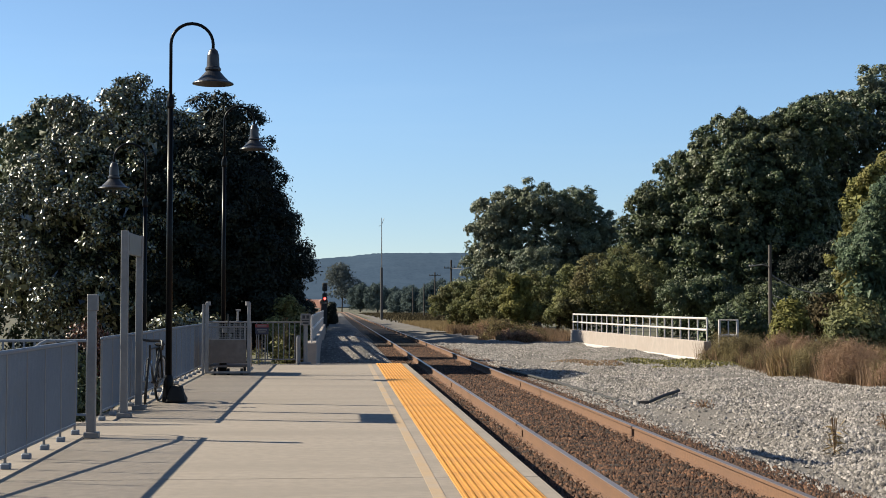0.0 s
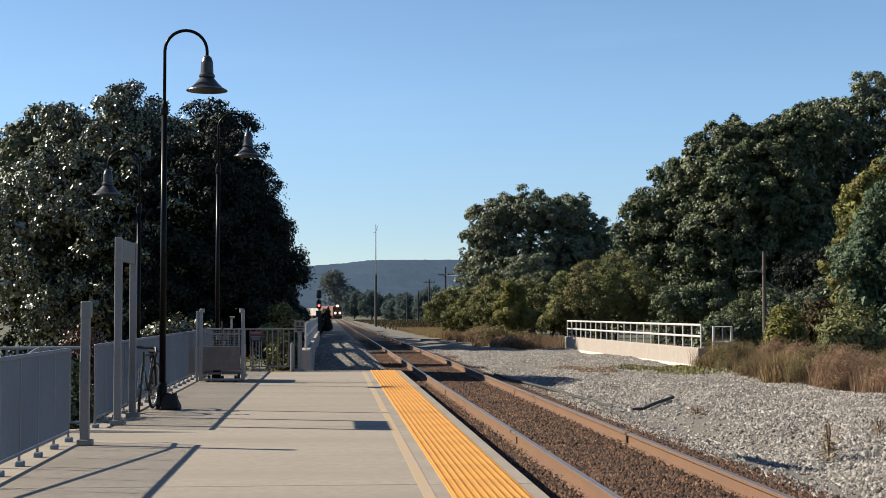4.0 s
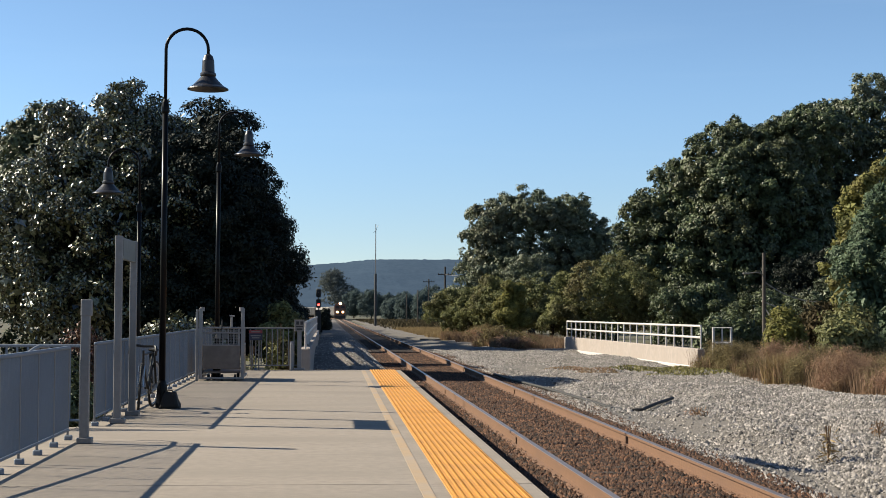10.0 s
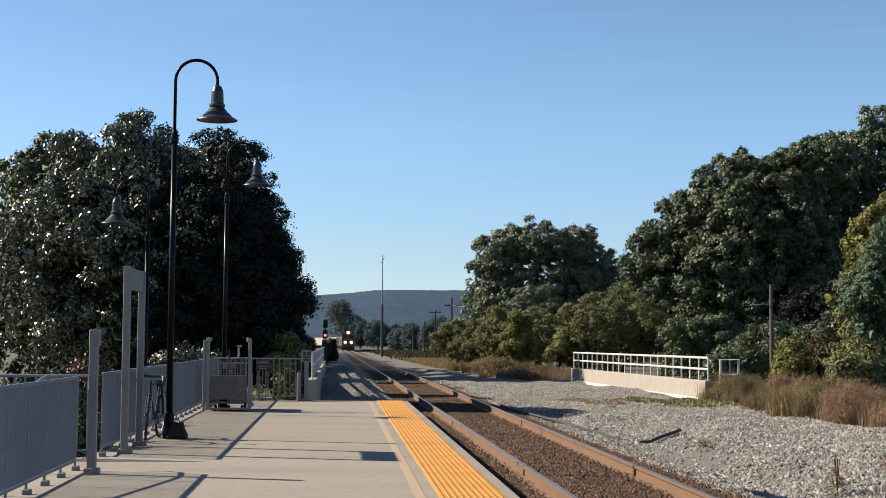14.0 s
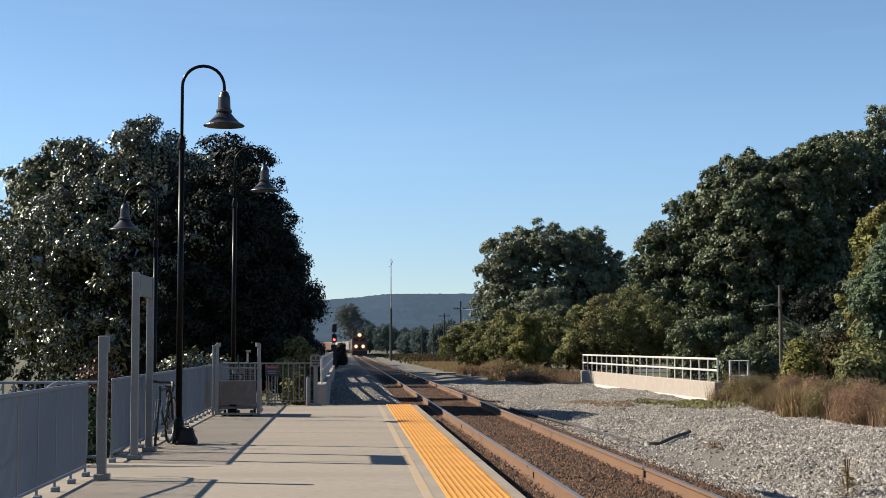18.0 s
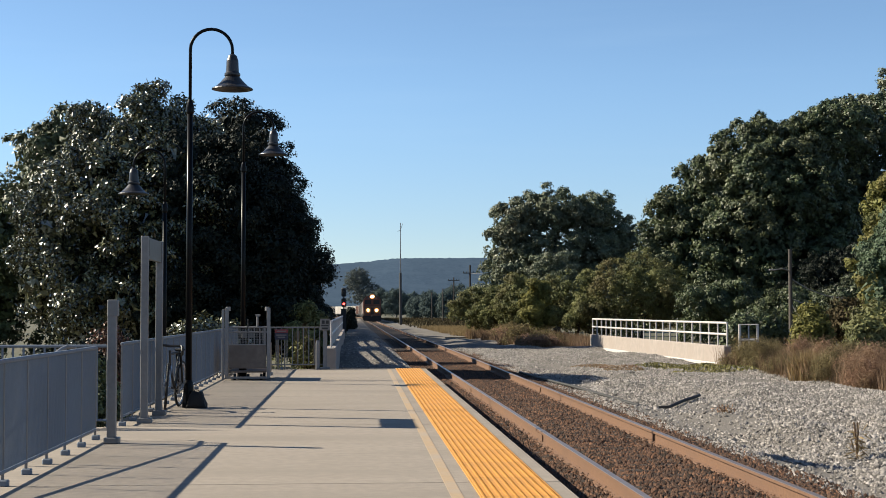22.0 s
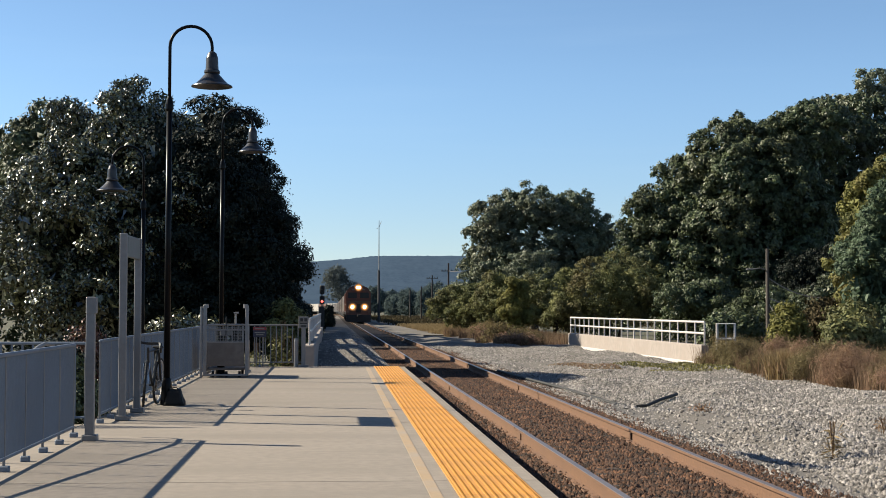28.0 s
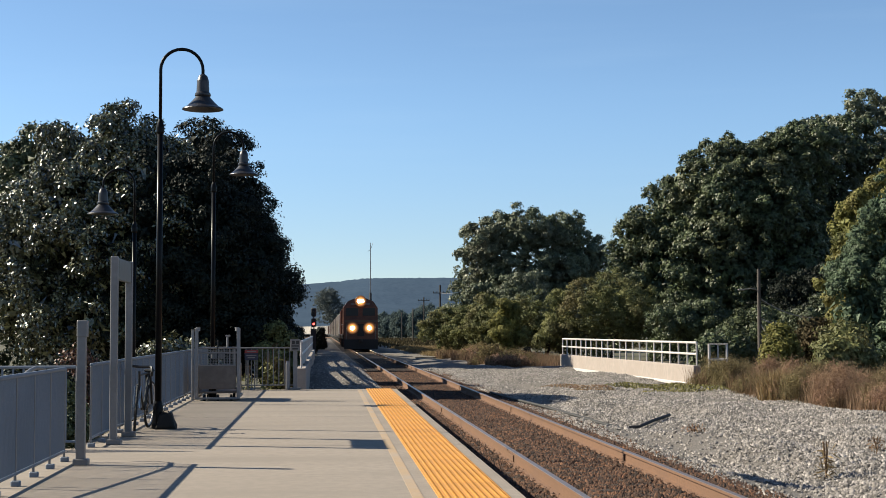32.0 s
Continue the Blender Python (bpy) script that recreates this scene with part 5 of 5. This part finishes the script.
def region(x0, x1, y0, y1, zf=None, ragged=0.0):
    def place(n):
        x, y = rng.uniform(x0, x1, n), rng.uniform(y0, y1, n)
        if ragged:
            keep = x > x0 + ragged * (0.5 + 0.5 * np.sin(y * 1.3 + np.sin(y * 0.37) * 2))
            x, y = x[keep], y[keep]
        z = zf(x, y) if zf else GROUND_Z - 0.02 + drop(y)
        return np.stack([x, y, z], 1)
    return place


grass("dry_grass", 26000, region(12.2, 18.5, 27, 49.5, None, 0.8), (0.25, 1.05), M["brown_grass"], "tall dry reddish-brown grass beside the gravel", width=0.006)


def brush():
    """Low dry bushes with fine twigs along the gravel's edge."""
    r = random.Random(5)
    kinds = (("brown_brush", "dry reddish-brown brush beside the gravel"), ("olive_brush", "dull olive dry brush beside the gravel"), ("brown_brush", "dry reddish-brown brush beside the gravel"))
    for k in range(34):
        y = 28 + 21.5 * k / 33
        m, lab = kinds[k % 3] if y < 44 else kinds[1]
        x = 13.0 + r.uniform(-0.2, 0.7) + (1.3 if k % 2 else 0.0)
        h = r.uniform(0.75, 1.15)
        tree("dry_bush", lab, (x, y, GROUND_Z - 0.02), lobes_round(r.uniform(0.6, 0.95), 0.7, 0.0, h, 5, 200 + k, 0.55), 4600, M[m], 0.12, 0.010, 0.012, 0.17, shell=0.35, category="bush", group="dry brush", per=16)
    for x, y, h in ((13.05, 49.0, 0.5), (13.5, 48.2, 0.45), (12.85, 48.3, 0.5)):
        tree("dry_bush", kinds[1][1], (x, y, GROUND_Z - 0.02), lobes_round(0.55, 0.55, 0.0, h, 5, 260, 0.55), 2600, M["olive_brush"], 0.09, 0.02, 0.015, 0.16, shell=0.4, category="bush", group="dry brush", per=16)
    for k in range(16):
        y = 76 + 30 * k / 15
        tree("dry_bush", kinds[k % 2][1], (9.6 + r.uniform(-0.5, 1.6) + 0.03 * (y - 76), y, GROUND_Z - 0.02), lobes_round(1.3, 1.2, 0.0, r.uniform(0.7, 1.2), 5, 240 + k, 0.55), 2200, M[kinds[k % 2][0]], 0.14, 0.035, 0.02, 0.22, shell=0.4, category="bush", group="dry brush", per=16)


brush()
grass("tan_grass", 900, lambda n: np.stack([12.7 + 0.16 * rng.normal(size=n), 40 + 0.25 * rng.normal(size=n), np.full(n, GROUND_Z)], 1), (0.6, 1.0), M["tan_grass"], "pale tan tuft of tall grass at the gravel edge", width=0.012)
grass("dry_grass", 30000, region(8.5, 14, 76, 112, None, 0.5), (0.25, 0.8), M["brown_grass"], "dry brown grass past the parapet", width=0.014)
grass("tan_grass", 26000, region(7.9, 14, 112, 180, None, 0.9), (0.15, 0.5), M["tan_grass"], "pale tan grass beside the service road", width=0.016)
# dusky leaf colour stands in for the shade over this growth
grass("far_grass", 22000, region(7.4, 46, 170, 460, None, 2.0), (0.15, 0.5), M["leaf_dusk"], "rough brown and olive growth far beside the track", width=0.12)
grass("olive_grass", 9000, region(9.4, 13.0, 43.5, 50.2, lambda x, y: yard_z(x, y) - 0.01, 1.2), (0.03, 0.10), M["moss"], "low olive grass at the foot of the parapet", width=0.02)

grass("dry_grass", 3000, region(7.2, 9.0, 44.5, 48.5, lambda x, y: yard_z(x, y) - 0.01, 0.8), (0.02, 0.08), M["brown_brush"], "low patch of dead brown grass on the gravel", width=0.02)

# ---- far distance ----
def far_belt():
    spots = ((3.2, 640, 9.6, 19.8, "rounded hazy tree far down the line"), (10.5, 600, 6.0, 11.5, "hazy dark tree far down the line"), (17.5, 590, 6.0, 12.0, "hazy dark tree far down the line"), (24.0, 600, 6.0, 10.0, "hazy dark tree far down the line"),
             (19.5, 450, 3.2, 6.5, "hazy tree far down the line"), (23.5, 440, 3.4, 7.6, "hazy tree far down the line"), (28, 430, 3.6, 8.4, "hazy tree far down the line"), (33, 430, 4.0, 9.0, "hazy tree far down the line"), (30, 380, 3.6, 7.0, "hazy tree far down the line"),
             (-14.0, 420, 5.0, 9.0, "hazy tree far down the line"), (31.0, 600, 6.0, 11.0, "hazy dark tree far down the line"), (40.0, 560, 7.0, 13.0, "hazy dark tree far down the line"), (24.0, 300, 3.4, 5.5, "olive tree far beside the line"), (27.0, 260, 3.6, 6.5, "olive tree far beside the line"), (25.0, 215, 3.4, 6.0, "olive tree far beside the line"))
    for k, (x, y, rx, h, lab) in enumerate(spots):
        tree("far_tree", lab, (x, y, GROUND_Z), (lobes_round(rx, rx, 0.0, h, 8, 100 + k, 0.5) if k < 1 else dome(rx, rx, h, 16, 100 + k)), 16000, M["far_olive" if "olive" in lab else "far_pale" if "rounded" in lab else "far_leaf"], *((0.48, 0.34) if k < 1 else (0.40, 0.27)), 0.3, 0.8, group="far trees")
    nx = 1000
    x = np.linspace(-1500, 1900, nx)
    ridge = 81 + 3.5 * np.sin(x / 210 + 0.2) + 1.0 * np.sin(x / 47) + 3.3 * (1 + np.tanh((x - 50) / 30)) + 0.006 * np.clip(x - 80, 0, 200)
    ny = 64
    rows = []
    for k in range(ny):
        q = k / (ny - 4)
        yy = 1700 + 800 * q
        tuft = np.array([4 * noise.noise(Vector((xx / 140, yy / 160, 0))) + 1.2 * noise.noise(Vector((xx / 19, yy / 40, 3))) + 2.0 * noise.noise(Vector((xx / 7.5, yy / 14, 7))) for xx in x])
        rows.append(np.stack([x, np.full(nx, yy), GROUND_Z + ridge * sin(min(1.0, q) * pi / 2) + tuft * min(1.0, q * 3) * (0.9 if q > 0.9 else 0.28)], 1))
    v = np.concatenate(rows)
    i = (np.arange(ny - 1)[:, None] * nx + np.arange(nx - 1)[None]).ravel()[:, None]
    tagged(new("wooded_hill", np_mesh("wooded_hill", v, i + np.array([0, 1, nx + 1, nx]), M["hill"])), "long wooded ridge in the distance, tinted blue by haze", "hill", kind="structure")


far_belt()


# ---- train ----
def locomotive(lit=True):
    t = thing("locomotive", (0, 0, 0), "soiled dark freight locomotive with bright headlights" if lit else "soiled dark trailing locomotive with unlit lamps", "locomotive")
    bulb, halo = (M["headlight"], M["halo_glow"]) if lit else (M["glass"], M["loco_dark"])
    b = bmesh.new()
    # the front faces -y; z from the rail top
    nose = [(-1.52, 0.35), (-1.52, 2.55), (-1.0, 2.75), (1.0, 2.75), (1.52, 2.55), (1.52, 0.35)]
    cab = [(-1.55, 1.2), (-1.55, 3.75), (-1.15, 4.35), (-0.5, 4.62), (0.5, 4.62), (1.15, 4.35), (1.55, 3.75), (1.55, 1.2)]
    part("nose", extrude(nose, [(0, 0.15, 0, 0), (0, 2.2, 0, 0)]), M["loco"], t)
    part("cab", extrude(cab, [(0, 1.2, 0, 0), (0, 4.4, 0, 0)]), M["loco"], t)
    part("hood", box(-1.1, 1.1, 4.4, 20.5, 1.3, 4.45, 0.08), M["loco"], t)
    part("frame", box(-1.55, 1.55, 0.6, 21.2, 0.95, 1.35, 0.03), M["loco_dark"], t)
    part("plough", extrude([(-1.5, 0.08), (-1.5, 0.95), (1.5, 0.95), (1.5, 0.08)], [(0, -0.25, 0, 0), (0, 0.5, 0, 0)]), M["loco_dark"], t)
    part("nose_door", box(-0.30, 0.30, 0.120, 0.146, 1.25, 2.30, 0.01), M["loco_dark"], t)
    part("coupler", box(-0.16, 0.16, -0.75, -0.2, 0.72, 1.02, 0.04), M["loco_dark"], t)
    for x in (-0.62, 0.62):
        part("number_board", box(x - 0.22, x + 0.22, 1.14, 1.196, 4.02, 4.20, 0.01), M["sign_white"], t)
    for x in (-1.3, 1.3):
        part("grab_rail", tube([(x, 0.1, 0.95), (x, 0.06, 1.5), (x, 0.1, 2.3)], 0.025, 6), M["sign_white"], t)
    part("band", box(-1.45, 1.45, 0.13, 0.147, 2.50, 2.66), M["loco_band"], t, "faded tan band")
    for x in (-0.75, 0.75):
        w = part("windscreen", box(x - 0.55, x + 0.55, 1.17, 1.198, 3.05, 3.75, 0.01), M["glass"], t)
        # disc wider than the lamp, added to glow as its glare
        part("ditch_halo", lathe([(0.60, 0), (0.58, 0.03), (0.15, 0.035)], 16), halo, t).matrix_basis = pose(x, 0.142, 1.95, 90, 0, 0)
        part("ditch_light", lathe([(0.20, 0), (0.17, 0.05), (0.05, 0.08)], 16), bulb, t, "bright ditch light" if lit else "").matrix_basis = pose(x, 0.14, 1.95, 90, 0, 0)
    hl = part("headlight_box", box(-0.36, 0.36, 1.0, 1.198, 4.16, 4.56, 0.04), M["loco_dark"], t)
    part("headlight_halo", lathe([(0.52, 0), (0.50, 0.02), (0.15, 0.025)], 16), halo, hl).matrix_basis = pose(0, 0.998, 4.36, 90, 0, 0)
    for x in (-0.13, 0.13):
        part("headlight", lathe([(0.18, 0), (0.15, 0.04), (0.04, 0.06)], 16), bulb, hl, "bright headlight" if lit else "").matrix_basis = pose(x, 0.995, 4.36, 90, 0, 0)
    for y in (4.0, 16.5):
        bg_ = part("bogie", box(-1.3, 1.3, y - 1.9, y + 1.9, 0.35, 0.9, 0.05), M["loco_dark"], t)
        for k in (-1.4, 0.0, 1.4):
            part("wheelset", tube([(-0.82, y + k, 0.5), (0.82, y + k, 0.5)], 0.5, 16), M["loco_dark"], bg_)
    for x in (-1.5, 1.5):
        part("handrail", tube([(x, 4.5, 2.3), (x, 20.5, 2.3)], 0.03, 6), M["sign_white"], t)
        part("step_ladder", box(x - 0.08, x + 0.08, 0.75, 1.1, 0.3, 1.3), M["loco_dark"], t)
    return t


def freight_car(kind_mat, label, ribs):
    t = thing("freight_car", (0, 0, 0), label, "freight car", "freight cars")
    part("body", box(-1.5, 1.5, 0.6, 15.6, 1.1, 3.7, 0.06), kind_mat, t)
    part("roof", box(-1.4, 1.4, 0.7, 15.5, 3.7, 3.85, 0.06), M["car_grey"], t)
    part("sill", box(-1.4, 1.4, 0.2, 16.0, 0.85, 1.1, 0.02), M["loco_dark"], t)
    rmesh = finish("rib", box(-1.56, 1.56, -0.06, 0.06, 1.15, 3.68), kind_mat)
    for k in range(ribs):
        piece("rib", rmesh, t, pose(0, 1.2 + k * 13.8 / (ribs - 1), 0))
    for y in (2.4, 13.8):
        bg_ = part("bogie", box(-1.2, 1.2, y - 1.1, y + 1.1, 0.3, 0.85, 0.04), M["loco_dark"], t)
        for k in (-0.85, 0.85):
            part("wheelset", tube([(-0.8, y + k, 0.45), (0.8, y + k, 0.45)], 0.45, 14), M["loco_dark"], bg_)
    return t


CAR = 16.4
loco = locomotive()
loco_behind = locomotive(False)
kinds = [freight_car(M["car_white"], "dusty white ribbed freight car", 10), freight_car(M["car_grey"], "grey hopper car with upright ribs", 12), freight_car(M["car_brown"], "dusty reddish-brown steel box car", 8), freight_car(M["loco_dark"], "soot-black covered freight car", 6)]
cars = []
for k in range(24):
    src = kinds[(0, 0, 1, 0, 0, 3, 0, 2, 0)[k] if k < 9 else (0, 0, 1, 0, 2, 0, 1)[k % 7]]
    cars.append(src if src not in cars else copy_thing(src, pose(0, 0, 0)))


def train_at(t):
    """Distance of the train's front along the track."""
    return 129.0 + 12.75 * (32.0 - t)


def place_on_line(s, length):
    """Pose of a vehicle whose front is at s: both its ends lie on the track."""
    x0, y0, _ = line(s)
    x1, y1, _ = line(s + length)
    return pose(x0, y0, RAIL_Z + float(drop(s)), 0, 0, math.degrees(atan2(-(x1 - x0), y1 - y0)))


# ---- ties ----
tie_me = finish("tie", box(-1.30, 1.30, -0.11, 0.11, -0.36, -0.168, 0.012), M["tie"])
for k in range(170):
    piece("tie", tie_me, track, pose(TRACK_X + random.uniform(-0.03, 0.03), 8 + 0.515 * k, RAIL_Z + float(drop(8 + 0.515 * k)), 0, 0, random.uniform(-0.8, 0.8)))

near = bmesh.new()
for k in range(1, 131):
    box(TRACK_X - 1.30, TRACK_X + 1.30, 8 - 0.515 * k - 0.11, 8 - 0.515 * k + 0.11, RAIL_Z - 0.36, RAIL_Z - 0.168, 0.0, near)
part("tie_row", near, M["tie"], track)["kind"] = "stuff"

plate_me = finish("tie_plate", box(-0.10, 0.10, -0.085, 0.085, -0.170, -0.150, 0.006), M["rust"])
for k in range(150):
    for side in (-0.755, 0.755):
        piece("tie_plate", plate_me, track, pose(TRACK_X + side, 8 + 0.515 * k, RAIL_Z))

# ---- loose stones ----
def bed_place(x0, x1, y0, y1, z, power=1.0):
    def place(n):
        y = y0 + (y1 - y0) * rng.random(n) ** power
        return np.stack([rng.uniform(x0, x1, n), y, np.full(n, z) + rng.uniform(-0.02, 0.012, n)], 1)
    return place


def yard_place(n):
    y = 11 + 64 * rng.random(n) ** 2.0
    x = rng.uniform(4.75, 13.0, n)
    inside = x < 0.40 * y + 1.0
    x, y = x[inside], y[inside]
    bare = np.sin(x * 1.1 + 1.2 * np.sin(y * 0.31)) * np.sin(y * 0.27 + 0.7) > 0.55
    bare |= (np.abs(x - 5.75 - 0.25 * np.sin(y * 0.5)) < 0.30) & (y < 25.5)
    keep = ~bare | (rng.random(len(x)) < 0.25)
    x, y = x[keep], y[keep]
    return np.stack([x, y, yard_z(x, y) + rng.uniform(-0.01, 0.02, len(x))], 1)


def track_place(n):
    """Ballast lies between the ties, a little below their tops, and thins out over them."""
    x, y = rng.uniform(1.78, 5.3, n), 9 + 56 * rng.random(n) ** 1.9
    over_tie = (np.abs((y - 8 + 0.2575) % 0.515 - 0.2575) < 0.12) & (np.abs(x - TRACK_X) < 1.28)
    keep = ~over_tie | (rng.random(n) < 0.93)
    x, y, over_tie = x[keep], y[keep], over_tie[keep]
    z = RAIL_Z - 0.178 + rng.uniform(-0.016, 0.016, len(x)) - 0.22 * np.clip((x - 4.55) / 1.05, 0, 1)
    z = np.where(x > 4.8, np.maximum(z, yard_z(x, y) + rng.uniform(-0.03, 0.015, len(x))), z + 0.004 * over_tie)
    return np.stack([x, y, z], 1)


def shoulder_place(n):
    x, y = rng.uniform(-0.5, 1.75, n), 35.8 + 60 * rng.random(n) ** 1.3
    return np.stack([x, y, shoulder_z(x, y) + rng.uniform(-0.012, 0.018, n)], 1)


v, f = stones(150000, track_place, (0.014, 0.034), 1.05)
tagged(new("ballast_stones", np_mesh("ballast_stones", v, f, M["stone_brown"])), "brown stained ballast stones", "stones", kind="stuff")
v, f = stones(240000, yard_place, (0.012, 0.042), 1.0)
tagged(new("gravel_stones", np_mesh("gravel_stones", v, f, M["stone_grey"])), "loose grey gravel stones", "stones", kind="stuff")
v, f = stones(15000, shoulder_place, (0.018, 0.045))
tagged(new("shoulder_stones", np_mesh("shoulder_stones", v, f, M["stone_grey"])), "loose grey stones past the platform end", "stones", kind="stuff")


# ---- odds and ends on the gravel ----
hose = [(4.82, 42.0), (4.95, 38.5), (5.2, 35.0), (5.5, 31.8), (5.75, 29.8), (5.95, 28.9), (6.3, 28.8), (6.8, 29.7), (7.4, 30.8)]
tagged(new("drain_hose", finish("drain_hose", tube([(x, y, float(yard_z(np.float64(x), np.float64(y))) + 0.065) for x, y in hose], 0.034, 8), M["cable"])), "half-buried black hose lying on the gravel", "hose")
tagged(new("dark_rock", np_mesh("dark_rock", *stones(1, lambda n: np.array([[5.74, 21.7, -0.54]]), (0.065, 0.075)), M["sign_dark"])), "dark angular rock lying on the gravel", "rock")


def weed(at, n, height, spread, material, label, blade=0.4):
    c = np.array(at) + np.concatenate([rng.normal(0, spread, (n, 2)), np.zeros((n, 1))], 1)
    t = thing("dry_weed", at, label, "weed", "weeds on the gravel")
    out = np.concatenate([rng.normal(0, 0.35, (n, 2)), np.full((n, 1), 0.9)], 1)
    v, f = leaves(c - np.array(at) + np.array([0, 0, 1]) * rng.uniform(0, height * 0.8, (n, 1)), out, height * blade, 0.025 * (0.4 / blade) ** 0.5)
    ob = new("leaves", np_mesh("leaves", v, f, material))
    ob.parent = t
    st = bmesh.new()
    for k in range(7):
        a = 2 * pi * k / 7
        tube([(0, 0, -0.05), (0.4 * spread * cos(a), 0.4 * spread * sin(a), height * 0.5), (spread * cos(a), spread * sin(a), height)], 0.006, 4, st)
    part("stem_tuft", st, M["brown_grass"], t)["kind"] = "stuff"


weed((6.56, 25.5, -0.5), 150, 0.24, 0.10, M["brown_brush"], "low rusty dry weed growing in the gravel")
weed((6.85, 19.5, -0.62), 60, 0.5, 0.04, M["tan_grass"], "thin upright dry weed growing in the gravel")
weed((8.7, 22.4, -0.5), 70, 0.22, 0.07, M["brown_grass"], "low rusty dry weed growing in the gravel")


for x, y, h in ((-1.42, 36.3, 1.55), (-1.24, 36.5, 1.75), (-1.0, 36.3, 1.35), (-1.9, 36.4, 1.2)):
    weed((x, y, GROUND_Z - 0.02), 170, h, 0.07, M["leaf_shrub"], "tall pale green weed behind the end fence", 0.09)


# ---- small bird that flies up past the tree ----
bird = thing("bird", (0, 0, 0), "small dark bird with spread wings in flight", "bird")
part("body", lathe([(0.004, -0.11), (0.025, -0.07), (0.042, 0.0), (0.036, 0.06), (0.018, 0.10), (0.004, 0.13)], 10), M["black"], bird, smooth=True).matrix_basis = pose(0, 0, 0, -60, 0, 0)
wings = []
for side in (-1, 1):
    wb = bmesh.new()
    pts = [(0, -0.05), (0, 0.06), (0.10 * side, 0.075), (0.20 * side, 0.02), (0.10 * side, -0.05)]
    top, low = ([wb.verts.new((x, y, z)) for x, y in pts] for z in (0.006, -0.006))
    wb.faces.new(top), wb.faces.new(low[::-1])
    for i in range(5):
        wb.faces.new((top[i], low[i], low[(i + 1) % 5], top[(i + 1) % 5]))
    bmesh.ops.recalc_face_normals(wb, faces=wb.faces[:])
    wings.append((side, part("wing", wb, M["black"], bird)))


def motions():
    up = [(0.0, 0.4, 81.0, -0.36), (21.2, 0.4, 81.0, -0.36), (21.5, 0.25, 80.6, 0.5), (21.8, -0.1, 80.0, 1.8), (22.2, -0.57, 80.0, 3.48), (22.6, -1.04, 80.0, 5.15), (23.0, -1.54, 80.0, 6.69), (23.2, -1.9, 80.0, 7.54), (23.5, -2.71, 80.0, 8.54), (24.0, -3.6, 82.0, 8.6), (24.6, -5.0, 84.0, 9.7), (32.0, -5.0, 84.0, 9.7)]
    walk(bird, [(t, pose(x, y, z, 0, 0, 40)) for t, x, y, z in up])
    for side, wing in wings:
        beats = [(0.0, 20), (21.3, 20)] + [(21.4 + 0.1 * k, 45 if k % 2 else -25) for k in range(33)] + [(24.8, 20), (32.0, 20)]
        walk(wing, [(t, pose(0, 0, 0, 0, -side * a, 0)) for t, a in beats])
    times = [0.0, 1.0, 2.0, 3.0, 4.5, 6.0, 8.0, 12.0, 16.0, 20.0, 24.0, 28.0, 32.0]
    walk(loco, [(t, place_on_line(train_at(t), 20.0)) for t in times])
    steps = [2.0 * k for k in range(17)]
    walk(loco_behind, [(t, place_on_line(train_at(t) + 22.2, 20.0)) for t in steps])
    for k, car in enumerate(cars):
        walk(car, [(t, place_on_line(train_at(t) + 44.0 + CAR * k, 15.0)) for t in steps])


motions()
